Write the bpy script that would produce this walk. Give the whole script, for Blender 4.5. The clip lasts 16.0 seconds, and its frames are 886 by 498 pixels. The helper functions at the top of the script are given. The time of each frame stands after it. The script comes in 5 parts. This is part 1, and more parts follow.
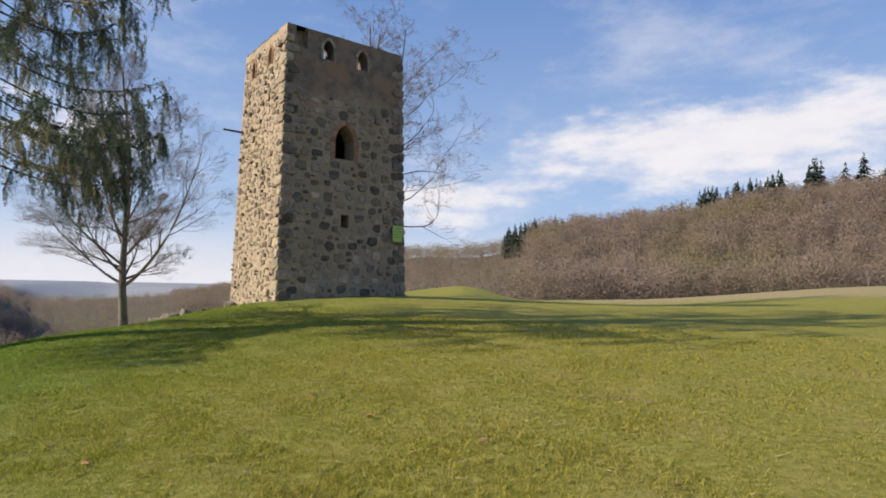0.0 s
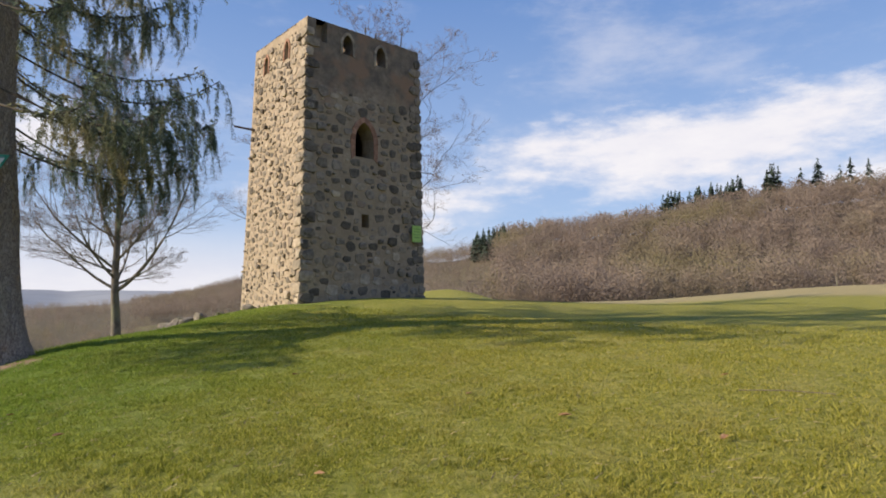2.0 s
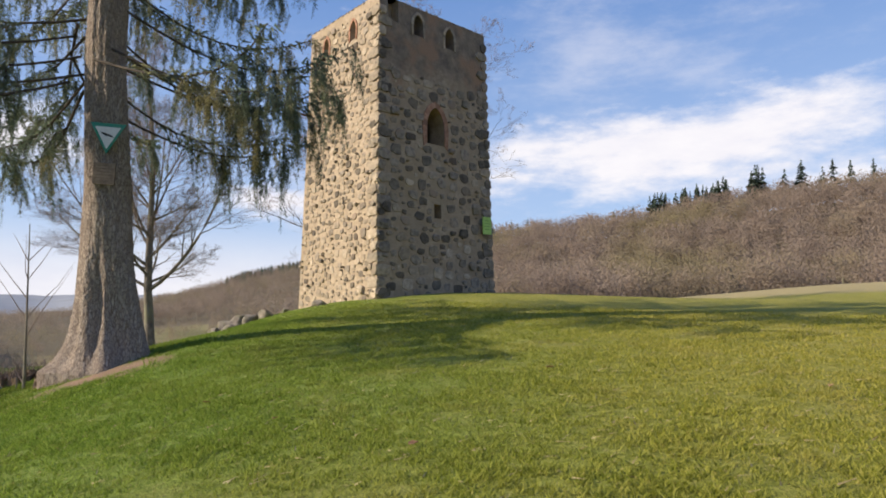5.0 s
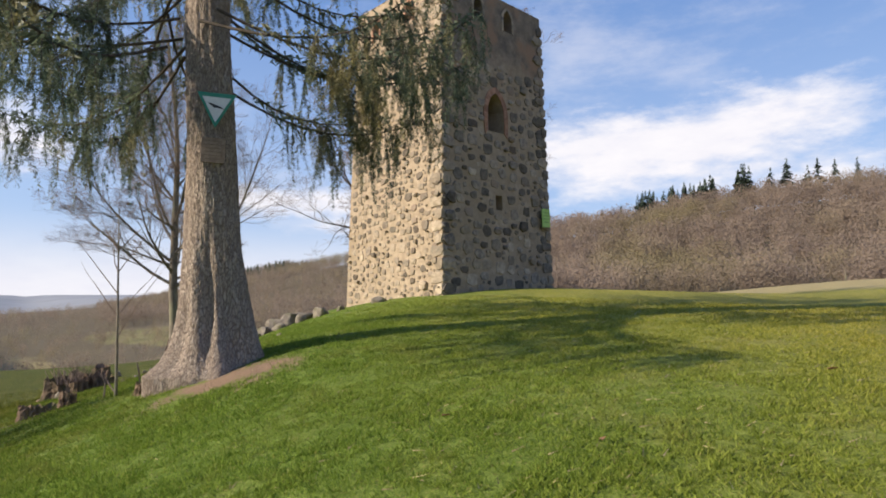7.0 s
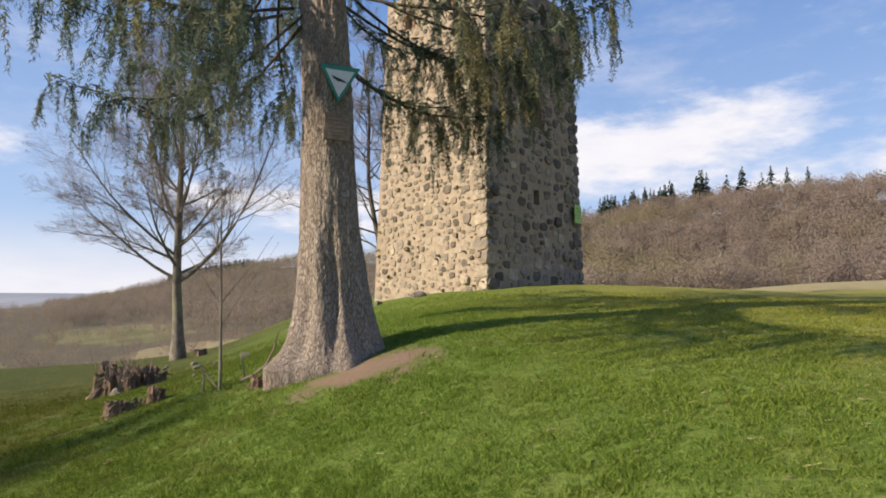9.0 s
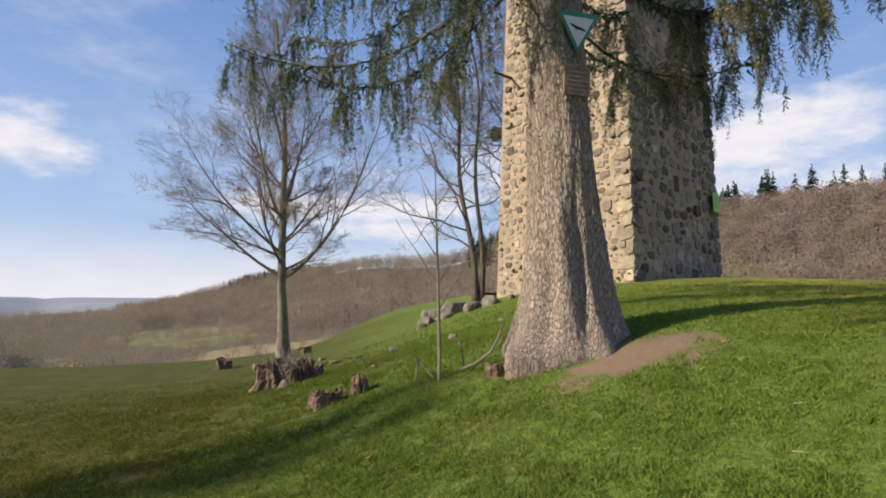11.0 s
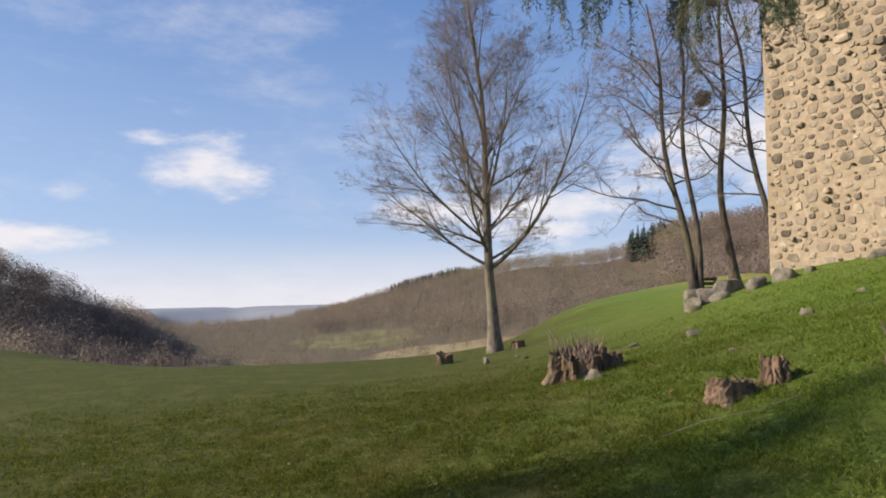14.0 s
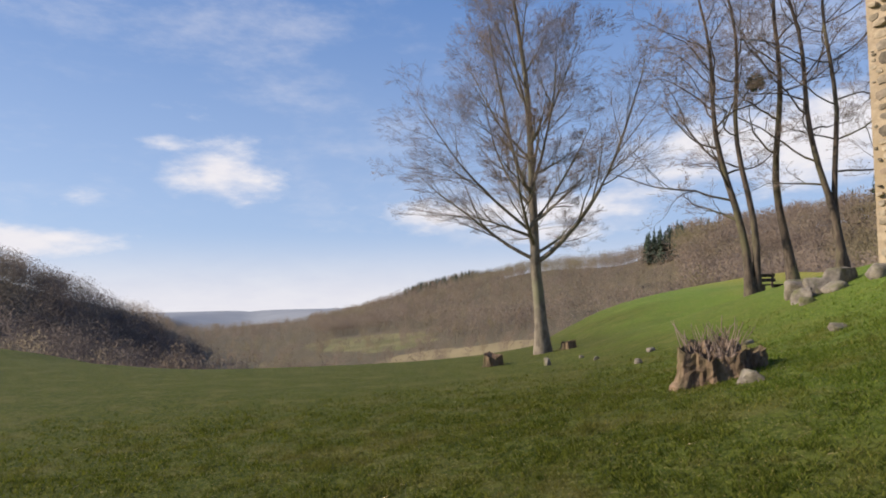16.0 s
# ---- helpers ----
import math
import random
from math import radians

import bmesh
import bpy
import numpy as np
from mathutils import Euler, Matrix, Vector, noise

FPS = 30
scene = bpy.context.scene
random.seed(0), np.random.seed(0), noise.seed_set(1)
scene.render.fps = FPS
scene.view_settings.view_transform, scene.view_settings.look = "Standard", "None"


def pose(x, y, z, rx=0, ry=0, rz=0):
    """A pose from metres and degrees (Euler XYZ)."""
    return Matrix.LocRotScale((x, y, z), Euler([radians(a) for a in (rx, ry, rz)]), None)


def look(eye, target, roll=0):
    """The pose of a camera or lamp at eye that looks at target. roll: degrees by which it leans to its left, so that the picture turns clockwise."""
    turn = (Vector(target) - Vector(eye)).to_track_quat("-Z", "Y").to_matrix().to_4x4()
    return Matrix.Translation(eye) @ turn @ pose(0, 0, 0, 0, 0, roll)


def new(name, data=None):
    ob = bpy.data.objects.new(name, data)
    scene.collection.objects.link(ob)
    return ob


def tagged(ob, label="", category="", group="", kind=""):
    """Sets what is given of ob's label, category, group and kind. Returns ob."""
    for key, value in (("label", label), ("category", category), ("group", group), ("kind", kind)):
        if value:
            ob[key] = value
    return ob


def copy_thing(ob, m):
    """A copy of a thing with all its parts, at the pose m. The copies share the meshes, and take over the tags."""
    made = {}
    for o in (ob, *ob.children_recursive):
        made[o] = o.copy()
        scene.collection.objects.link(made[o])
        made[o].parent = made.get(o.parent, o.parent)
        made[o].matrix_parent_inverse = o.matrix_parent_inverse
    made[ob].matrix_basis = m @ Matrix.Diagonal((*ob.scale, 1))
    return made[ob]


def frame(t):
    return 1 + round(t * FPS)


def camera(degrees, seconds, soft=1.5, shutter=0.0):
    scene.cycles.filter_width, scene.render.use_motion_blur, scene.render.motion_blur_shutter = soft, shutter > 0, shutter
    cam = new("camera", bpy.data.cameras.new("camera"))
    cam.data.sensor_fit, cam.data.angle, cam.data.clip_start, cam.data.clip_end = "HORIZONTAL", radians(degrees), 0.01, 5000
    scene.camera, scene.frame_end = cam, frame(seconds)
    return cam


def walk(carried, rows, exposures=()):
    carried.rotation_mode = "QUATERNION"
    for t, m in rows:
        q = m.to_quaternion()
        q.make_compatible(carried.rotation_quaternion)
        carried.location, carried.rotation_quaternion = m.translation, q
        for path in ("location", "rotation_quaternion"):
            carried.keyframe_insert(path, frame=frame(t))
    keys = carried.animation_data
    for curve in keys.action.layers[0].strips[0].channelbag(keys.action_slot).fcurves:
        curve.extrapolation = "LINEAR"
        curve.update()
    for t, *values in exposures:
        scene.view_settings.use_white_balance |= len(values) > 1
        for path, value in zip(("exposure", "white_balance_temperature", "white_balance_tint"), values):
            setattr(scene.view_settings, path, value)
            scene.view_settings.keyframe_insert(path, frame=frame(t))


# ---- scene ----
cam = camera(73.0, 16.0, soft=1.85)
ROWS = [
    (0, 0.039, -0.769, 1.816, 0.27, 3.48, 1.32),
    (0.5, -0.421, -0.657, 1.793, 0.12, 3.90, 0.97),
    (1, -0.894, -0.550, 1.735, -1.21, 3.80, 0.89),
    (1.5, -1.387, -0.433, 1.691, -1.83, 3.87, 0.83),
    (2, -1.868, -0.305, 1.644, -2.96, 4.00, 0.76),
    (2.5, -2.350, -0.169, 1.594, -4.03, 3.79, 0.76),
    (3, -2.876, -0.053, 1.541, -4.17, 4.05, 0.84),
    (3.5, -3.328, 0.171, 1.487, -4.28, 3.82, 0.69),
    (4, -3.756, 0.413, 1.442, -4.27, 4.21, 0.46),
    (6.5, -6.335, 1.922, 1.287, -5.39, 4.22, 0.31),
    (7, -6.873, 2.199, 1.270, -5.82, 4.13, 0.19),
    (7.5, -7.365, 2.411, 1.266, -6.18, 4.29, 0.12),
    (8, -7.883, 2.554, 1.253, -9.62, 4.25, 0.61),
    (10.5, -10.551, 3.666, 0.804, -7.35, 4.32, 0.72),
    (11, -11.018, 4.051, 0.766, -4.58, 4.65, 0.65),
    (11.5, -11.503, 4.425, 0.667, -2.76, 4.75, 0.35),
    (12, -11.953, 4.738, 0.566, -0.23, 4.86, 0.05),
    (12.5, -12.350, 5.009, 0.502, 4.23, 4.88, -0.57),
    (13, -12.666, 5.298, 0.447, 7.17, 4.77, -1.05),
    (13.5, -12.982, 5.601, 0.406, 9.78, 4.87, -1.34),
    (14, -13.323, 5.964, 0.362, 9.84, 4.75, -1.23),
    (14.5, -13.643, 6.308, 0.339, 10.72, 4.92, -1.31),
    (15, -13.974, 6.663, 0.283, 10.92, 5.04, -1.26),
    (15.5, -14.305, 7.066, 0.234, 11.06, 5.00, -1.27),
    (16, -14.614, 7.448, 0.149, 11.07, 5.12, -1.27),
]
walk(cam, [(t, pose(x, y, z, 90 + pitch, 0, yaw) @ pose(0, 0, 0, 0, 0, roll)) for t, x, y, z, yaw, pitch, roll in ROWS],
     [(0.0, 0.36), (4.0, 0.46), (8.0, 0.50), (10.5, 0.40), (13.0, 0.36), (16.0, 0.33)])

# ---- sky and sun ----
SUN_TO = Vector((-0.97, -0.20, 0.0)).normalized()
SUN_EL = radians(27)
sun_data = bpy.data.lights.new("sun", "SUN")
sun_data.energy, sun_data.angle, sun_data.color = 5.0, radians(0.53), (1.0, 0.885, 0.71)
sun = new("sun", sun_data)
sun.matrix_world = look((SUN_TO.x * 60, SUN_TO.y * 60, 60 * math.tan(SUN_EL)), (0, 0, 0))

world = bpy.data.worlds.new("sky")
scene.world = world
world.use_nodes = True
wt = world.node_tree
wt.nodes.clear()


class Nodes:
    """Short hand for wiring a node tree."""

    def __init__(self, tree):
        self.t = tree

    def add(self, kind, **inputs):
        n = self.t.nodes.new(kind)
        for k, v in inputs.items():
            k = int(k[1:]) if k[0] == "i" and k[1:].isdigit() else k.replace("_", " ")
            self.put(n.inputs[k], v)
        return n

    def put(self, socket, v):
        if isinstance(v, bpy.types.NodeSocket):
            self.t.links.new(v, socket)
        else:
            socket.default_value = v

    def math(self, op, a, b=0.0, clamp=False):
        n = self.t.nodes.new("ShaderNodeMath")
        n.operation, n.use_clamp = op, clamp
        self.put(n.inputs[0], a)
        self.put(n.inputs[1], b)
        return n.outputs[0]

    def noise(self, vec, scale, detail=4.0, rough=0.55, out="Fac"):
        n = self.add("ShaderNodeTexNoise", Scale=scale, Detail=detail, Roughness=rough)
        if vec is not None:
            self.put(n.inputs["Vector"], vec)
        return n.outputs[out]

    def ramp(self, fac, lo, hi, a=0.0, b=1.0):
        n = self.t.nodes.new("ShaderNodeMapRange")
        n.interpolation_type = "SMOOTHSTEP"
        for i, v in enumerate((fac, lo, hi, a, b)):
            self.put(n.inputs[i], v)
        return n.outputs[0]

    def mix(self, fac, a, b, blend="MIX"):
        n = self.t.nodes.new("ShaderNodeMix")
        n.data_type, n.blend_type = "RGBA", blend
        self.put(n.inputs[0], fac)
        self.put(n.inputs[6], a if isinstance(a, bpy.types.NodeSocket) else (*a, 1) if len(a) == 3 else a)
        self.put(n.inputs[7], b if isinstance(b, bpy.types.NodeSocket) else (*b, 1) if len(b) == 3 else b)
        return n.outputs[2]


N = Nodes(wt)
sky = wt.nodes.new("ShaderNodeTexSky")
sky.sky_type, sky.sun_disc, sky.sun_elevation = "NISHITA", False, SUN_EL
sky.sun_rotation = math.atan2(SUN_TO.x, SUN_TO.y)
sky.altitude, sky.air_density, sky.dust_density, sky.ozone_density = 300, 1.0, 1.2, 2.0
tc = wt.nodes.new("ShaderNodeTexCoord")
sep = N.add("ShaderNodeSeparateXYZ", Vector=tc.outputs["Generated"])
az = N.math("ARCTAN2", N.math("MULTIPLY", sep.outputs[0], -1.0), sep.outputs[1])
el = N.math("ARCSINE", sep.outputs[2])
comb = N.add("ShaderNodeCombineXYZ", X=N.math("MULTIPLY", az, 1.6), Y=N.math("MULTIPLY", el, 4.2), Z=0.3)
n_big = N.noise(comb.outputs[0], 2.6, 7.0, 0.6)
n_fine = N.noise(comb.outputs[0], 9.0, 6.0, 0.62)
n_mix = N.math("ADD", N.math("MULTIPLY", n_big, 0.7), N.math("MULTIPLY", n_fine, 0.3))
# cumulus banks: azimuth left of north, elevation, half widths in degrees, weight
BANKS = [(-26, 12.2, 17, 4.2, 1.0), (-36, 15.0, 10, 4.0, 0.8), (-55, 12, 14, 6, 0.8), (31.5, 11.8, 6.0, 2.2, 0.85), (37, 14.2, 3.2, 0.9, 0.6), (41.5, 9.3, 3.0, 1.1, 0.7),
         (45, 5.6, 8, 1.3, 0.85), (6, 8.5, 14, 1.6, 0.75), (0, 6.0, 9, 1.6, 0.5), (120, 14, 30, 6, 0.8), (-130, 12, 40, 6, 0.8)]
total = None
for a0, e0, wa, we, k in BANKS:
    da = N.math("DIVIDE", N.math("SUBTRACT", az, radians(a0)), radians(wa))
    de = N.math("DIVIDE", N.math("SUBTRACT", el, radians(e0)), radians(we))
    d2 = N.math("ADD", N.math("MULTIPLY", da, da), N.math("MULTIPLY", de, de))
    m = N.math("MULTIPLY", N.math("EXPONENT", N.math("MULTIPLY", d2, -0.7)), k)
    total = m if total is None else N.math("MAXIMUM", total, m)
bank = N.ramp(N.math("ADD", total, N.math("MULTIPLY", N.math("SUBTRACT", n_mix, 0.5), 2.8)), 0.28, 1.0)
veil = N.math("MULTIPLY", N.ramp(N.noise(comb.outputs[0], 1.7, 8.0, 0.65), 0.48, 0.80), 0.42)
low = N.ramp(el, radians(-1.0), radians(7.5), 0.95, 0.0)
cover = N.math("MAXIMUM", N.math("MAXIMUM", bank, veil), low)
blue = N.mix(N.ramp(el, radians(0), radians(40)), (0.45, 0.60, 0.90), (0.085, 0.235, 0.62))
skycol = N.mix(0.68, N.mix(1.0, sky.outputs[0], (0.085, 0.085, 0.085), "MULTIPLY"), blue)
white = N.mix(n_fine, (0.70, 0.69, 0.77), (0.88, 0.85, 0.855))
final = N.mix(cover, skycol, white)
bg = N.add("ShaderNodeBackground", Color=final, Strength=0.86)
out = wt.nodes.new("ShaderNodeOutputWorld")
wt.links.new(bg.outputs[0], out.inputs[0])

# ---- materials ----


def material(name, c1, c2, scale=3.0, rough=0.85, bump=0.3, c3=None, coarse=0.6, stretch=(1, 1, 1), per="", spread=0.25, bump_scale=None, spec=0.3, thin=0.0):
    """Two-scale mottled surface with fine relief. per: 'object' or 'island' varies the tone from piece to piece."""
    m = bpy.data.materials.new(name)
    m.use_nodes = True
    n = Nodes(m.node_tree)
    b = m.node_tree.nodes["Principled BSDF"]
    geo = m.node_tree.nodes.new("ShaderNodeNewGeometry")
    mp = n.add("ShaderNodeMapping", Vector=geo.outputs["Position"])
    mp.inputs["Scale"].default_value = stretch
    v = mp.outputs[0]
    fine = n.noise(v, scale, 6.0, 0.65)
    col = n.mix(n.ramp(fine, 0.32, 0.68), c1, c2)
    if c3:
        col = n.mix(n.ramp(n.noise(v, coarse, 4.0, 0.6), 0.48, 0.68), col, c3)
    if per:
        rnd = m.node_tree.nodes.new("ShaderNodeObjectInfo").outputs["Random"] if per == "object" else geo.outputs["Random Per Island"]
        g = n.ramp(rnd, 0.0, 1.0, 1.0 - spread, 1.0 + spread)
        gg = n.add("ShaderNodeCombineColor", Red=g, Green=g, Blue=g)
        col = n.mix(1.0, col, gg.outputs[0], "MULTIPLY")
    n.put(b.inputs["Base Color"], col)
    b.inputs["Roughness"].default_value = rough
    b.inputs["Specular IOR Level"].default_value = spec
    if thin:
        tr = n.add("ShaderNodeBsdfTranslucent", Color=col)
        ms = n.add("ShaderNodeMixShader", Fac=thin, i1=b.outputs[0], i2=tr.outputs[0])
        n.put(m.node_tree.nodes["Material Output"].inputs["Surface"], ms.outputs[0])
    if bump:
        bp = n.add("ShaderNodeBump", Strength=bump, Distance=0.03, Height=n.noise(v, bump_scale or scale * 2.2, 7.0, 0.65))
        n.put(b.inputs["Normal"], bp.outputs[0])
    return m


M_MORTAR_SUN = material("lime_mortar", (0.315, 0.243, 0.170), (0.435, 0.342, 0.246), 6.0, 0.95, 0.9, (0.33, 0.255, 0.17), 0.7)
M_PLASTER_SHADE = material("shaded_weathered_plaster", (0.20, 0.16, 0.12), (0.36, 0.28, 0.20), 4.0, 0.95, 0.6, (0.22, 0.18, 0.15), 0.9)
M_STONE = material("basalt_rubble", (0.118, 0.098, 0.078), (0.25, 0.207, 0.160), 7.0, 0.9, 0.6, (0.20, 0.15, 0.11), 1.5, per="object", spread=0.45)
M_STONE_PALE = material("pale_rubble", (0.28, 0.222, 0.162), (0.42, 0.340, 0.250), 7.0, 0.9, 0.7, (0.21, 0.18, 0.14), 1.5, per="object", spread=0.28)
M_STONE_REST = material("rubble_rest", (0.18, 0.15, 0.115), (0.36, 0.29, 0.21), 7.0, 0.9, 0.6, per="island", spread=0.4)
M_SAND = material("red_sandstone", (0.26, 0.13, 0.08), (0.42, 0.24, 0.16), 8.0, 0.9, 0.5, per="object", spread=0.2)
M_INSIDE = material("inner_masonry", (0.12, 0.10, 0.08), (0.22, 0.18, 0.14), 4.0, 0.95, 0.5)
M_BARK_BEECH = material("smooth_grey_bark", (0.11, 0.09, 0.07), (0.24, 0.20, 0.155), 6.0, 0.85, 0.4, (0.20, 0.19, 0.12), 1.0, (1, 1, 0.5))
M_BARK_DARK = material("dark_furrowed_bark", (0.045, 0.035, 0.03), (0.135, 0.102, 0.08), 8.0, 0.92, 0.7, (0.12, 0.11, 0.06), 1.0, (1, 1, 0.3))
M_BOUGH = material("dark_bough_bark", (0.045, 0.036, 0.03), (0.11, 0.085, 0.065), 8.0, 0.92, 0.3)
M_TWIG = material("bare_twigs", (0.16, 0.115, 0.09), (0.30, 0.225, 0.18), 2.0, 0.9, 0.0)
M_NEEDLE = material("spruce_needles", (0.078, 0.108, 0.080), (0.165, 0.195, 0.118), 3.0, 0.55, 0.0, (0.27, 0.23, 0.11), 0.7, per="island", spread=0.4, thin=0.45)
M_STUMP = material("rotten_stump_wood", (0.08, 0.052, 0.035), (0.29, 0.195, 0.13), 9.0, 0.95, 1.0, (0.12, 0.10, 0.05), 2.0, (1, 1, 0.3))
M_ROCK = material("field_rock", (0.13, 0.11, 0.09), (0.28, 0.24, 0.195), 7.0, 0.92, 0.9, (0.13, 0.13, 0.055), 2.4)
M_BENCH = material("weathered_planks", (0.06, 0.045, 0.035), (0.14, 0.11, 0.085), 12.0, 0.85, 0.4)
M_SIGN_GREEN = material("green_sign_enamel", (0.03, 0.20, 0.14), (0.05, 0.26, 0.18), 5.0, 0.45, 0.0)
M_SIGN_WHITE = material("white_sign_enamel", (0.62, 0.62, 0.62), (0.74, 0.74, 0.73), 6.0, 0.45, 0.0)
M_SIGN_BLACK = material("black_sign_paint", (0.02, 0.02, 0.02), (0.035, 0.035, 0.035), 6.0, 0.5, 0.0)
M_BOARD = material("bleached_notice_board", (0.16, 0.115, 0.085), (0.26, 0.20, 0.155), 9.0, 0.85, 0.3)
M_NOTICE = material("lime_green_notice", (0.32, 0.50, 0.10), (0.40, 0.58, 0.15), 6.0, 0.5, 0.0)
M_NOTICE_TEXT = material("faded_print", (0.16, 0.28, 0.08), (0.20, 0.33, 0.10), 6.0, 0.6, 0.0)
M_IRON = material("rusty_iron", (0.05, 0.035, 0.03), (0.13, 0.075, 0.05), 12.0, 0.8, 0.3)
M_LEAF = material("dry_leaf", (0.24, 0.11, 0.05), (0.42, 0.24, 0.12), 12.0, 0.8, 0.1, per="object", spread=0.3)
M_STRAW = material("bleached_straw", (0.28, 0.21, 0.10), (0.44, 0.35, 0.19), 8.0, 0.8, 0.0, per="island", spread=0.3)
M_MISTLE = material("mistletoe_green", (0.03, 0.045, 0.015), (0.07, 0.09, 0.03), 4.0, 0.8, 0.0, per="island")
M_WOOD_FAR = material("bare_woodland", (0.225, 0.172, 0.138), (0.35, 0.272, 0.208), 0.085, 0.95, 0.0, (0.27, 0.225, 0.12), 0.014, per="island", spread=0.10, thin=0.5)
# Darker woodland for the spur, its shaded side painted into the colour.
M_WOOD_SHADED = material("bare_shaded_woodland", (0.125, 0.102, 0.094), (0.21, 0.170, 0.148), 0.09, 0.95, 0.0, (0.14, 0.12, 0.09), 0.012, per="island", spread=0.10, thin=0.5)
M_WOOD_PALE = material("bare_pale_woodland", (0.18, 0.138, 0.108), (0.36, 0.285, 0.22), 0.07, 0.95, 0.0, (0.27, 0.235, 0.14), 0.010, per="island", spread=0.10, thin=0.5)
# Conifer green lifted and blued, standing in for distance haze.
M_CONIFER = material("dark_conifer", (0.045, 0.066, 0.050), (0.095, 0.125, 0.085), 0.3, 0.9, 0.0, per="island", spread=0.3)


def coat_material():
    """Lime mortar with a darker, weathered render coat above the upper window."""
    m = M_MORTAR_SUN.copy()
    m.name = "mortar_with_render_coat"
    n = Nodes(m.node_tree)
    b = m.node_tree.nodes["Principled BSDF"]
    old = b.inputs["Base Color"].links[0].from_socket
    geo = m.node_tree.nodes.new("ShaderNodeNewGeometry")
    p = geo.outputs["Position"]
    z = n.add("ShaderNodeSeparateXYZ", Vector=p).outputs[2]
    edge = n.ramp(n.math("ADD", z, n.math("MULTIPLY", n.math("SUBTRACT", n.noise(p, 0.9, 5.0, 0.65), 0.5), 3.0)), 7.5, 8.6)
    coat = n.mix(n.ramp(n.noise(p, 3.0, 6.0, 0.7), 0.3, 0.7), (0.13, 0.105, 0.085), (0.27, 0.21, 0.155))
    coat = n.mix(n.ramp(n.noise(p, 0.8, 3.0, 0.6), 0.5, 0.66), coat, (0.28, 0.18, 0.12))
    body = n.mix(n.ramp(n.noise(p, 1.3, 5.0, 0.6), 0.42, 0.66), n.mix(0.45, old, (0.26, 0.19, 0.12)), old)
    n.put(b.inputs["Base Color"], n.mix(edge, body, coat))
    return m


M_SOUTH = coat_material()


def bark_material():
    m = bpy.data.materials.new("flaky_spruce_bark")
    m.use_nodes = True
    n = Nodes(m.node_tree)
    b = m.node_tree.nodes["Principled BSDF"]
    geo = m.node_tree.nodes.new("ShaderNodeNewGeometry")
    mp = n.add("ShaderNodeMapping", Vector=geo.outputs["Position"])
    mp.inputs["Scale"].default_value = (1, 1, 0.30)
    off = n.add("ShaderNodeVectorMath", i0=n.noise(mp.outputs[0], 11.0, 4.0, 0.6, "Color"), i1=(0.09, 0.09, 0.11))
    off.operation = "MULTIPLY"
    v = n.add("ShaderNodeVectorMath", i0=mp.outputs[0], i1=off.outputs[0]).outputs[0]
    cell = n.add("ShaderNodeTexVoronoi", Vector=v, Scale=36.0)
    cell.feature = "DISTANCE_TO_EDGE"
    tone = n.add("ShaderNodeTexVoronoi", Vector=v, Scale=36.0)
    plate = n.ramp(cell.outputs["Distance"], 0.0, 0.16)
    rnd = n.add("ShaderNodeSeparateColor", Color=tone.outputs["Color"]).outputs[0]
    col = n.mix(rnd, (0.31, 0.245, 0.195), (0.43, 0.352, 0.288))
    col = n.mix(n.math("MULTIPLY", n.ramp(n.noise(mp.outputs[0], 3.0, 5.0, 0.6), 0.45, 0.7), 0.5), col, (0.36, 0.32, 0.27))
    col = n.mix(n.math("MULTIPLY", n.ramp(n.noise(mp.outputs[0], 1.2, 4.0, 0.6), 0.45, 0.65), 0.35), col, (0.24, 0.18, 0.14))
    col = n.mix(plate, (0.20, 0.152, 0.122), col)
    n.put(b.inputs["Base Color"], col)
    b.inputs["Roughness"].default_value = 0.95
    b.inputs["Specular IOR Level"].default_value = 0.15
    h = n.math("ADD", n.math("MULTIPLY", plate, 0.7), n.math("MULTIPLY", n.noise(mp.outputs[0], 45.0, 5.0, 0.7), 0.5))
    bp = n.add("ShaderNodeBump", Strength=0.9, Distance=0.022, Height=h)
    n.put(b.inputs["Normal"], bp.outputs[0])
    return m


M_BARK_SPRUCE = bark_material()


def part(name, data, mat, parent=None, label="", smooth=False):
    """Links a bmesh or a (verts, faces) pair as one mesh object under a thing or part."""
    me = bpy.data.meshes.new(name)
    if isinstance(data, bmesh.types.BMesh):
        data.to_mesh(me)
        data.free()
    else:
        me.from_pydata([tuple(v) for v in data[0]], [], data[1])
    me.update()
    if smooth:
        me.shade_smooth()
    for m in mat if isinstance(mat, (list, tuple)) else [mat]:
        me.materials.append(m)
    ob = new(name, me)
    ob.parent = parent
    if label:
        tagged(ob, label)
    return ob


def thing(name, label, category, place=(0, 0, 0), group="", kind="", turn=0.0):
    e = new(name)
    e.empty_display_size = 0.2
    e.location, e.rotation_euler = place, (0, 0, turn)
    return tagged(e, label, category, group, kind)


def tri_mesh(name, verts, mat, parent=None):
    """A mesh of loose triangles from an (n, 3, 3) array."""
    n = len(verts)
    me = bpy.data.meshes.new(name)
    me.vertices.add(n * 3)
    me.vertices.foreach_set("co", verts.reshape(-1).astype(np.float32))
    me.loops.add(n * 3)
    me.loops.foreach_set("vertex_index", np.arange(n * 3, dtype=np.int32))
    me.polygons.add(n)
    me.polygons.foreach_set("loop_start", np.arange(0, n * 3, 3, dtype=np.int32))
    me.update(calc_edges=True)
    me.materials.append(mat)
    ob = new(name, me)
    ob.parent = parent
    return ob


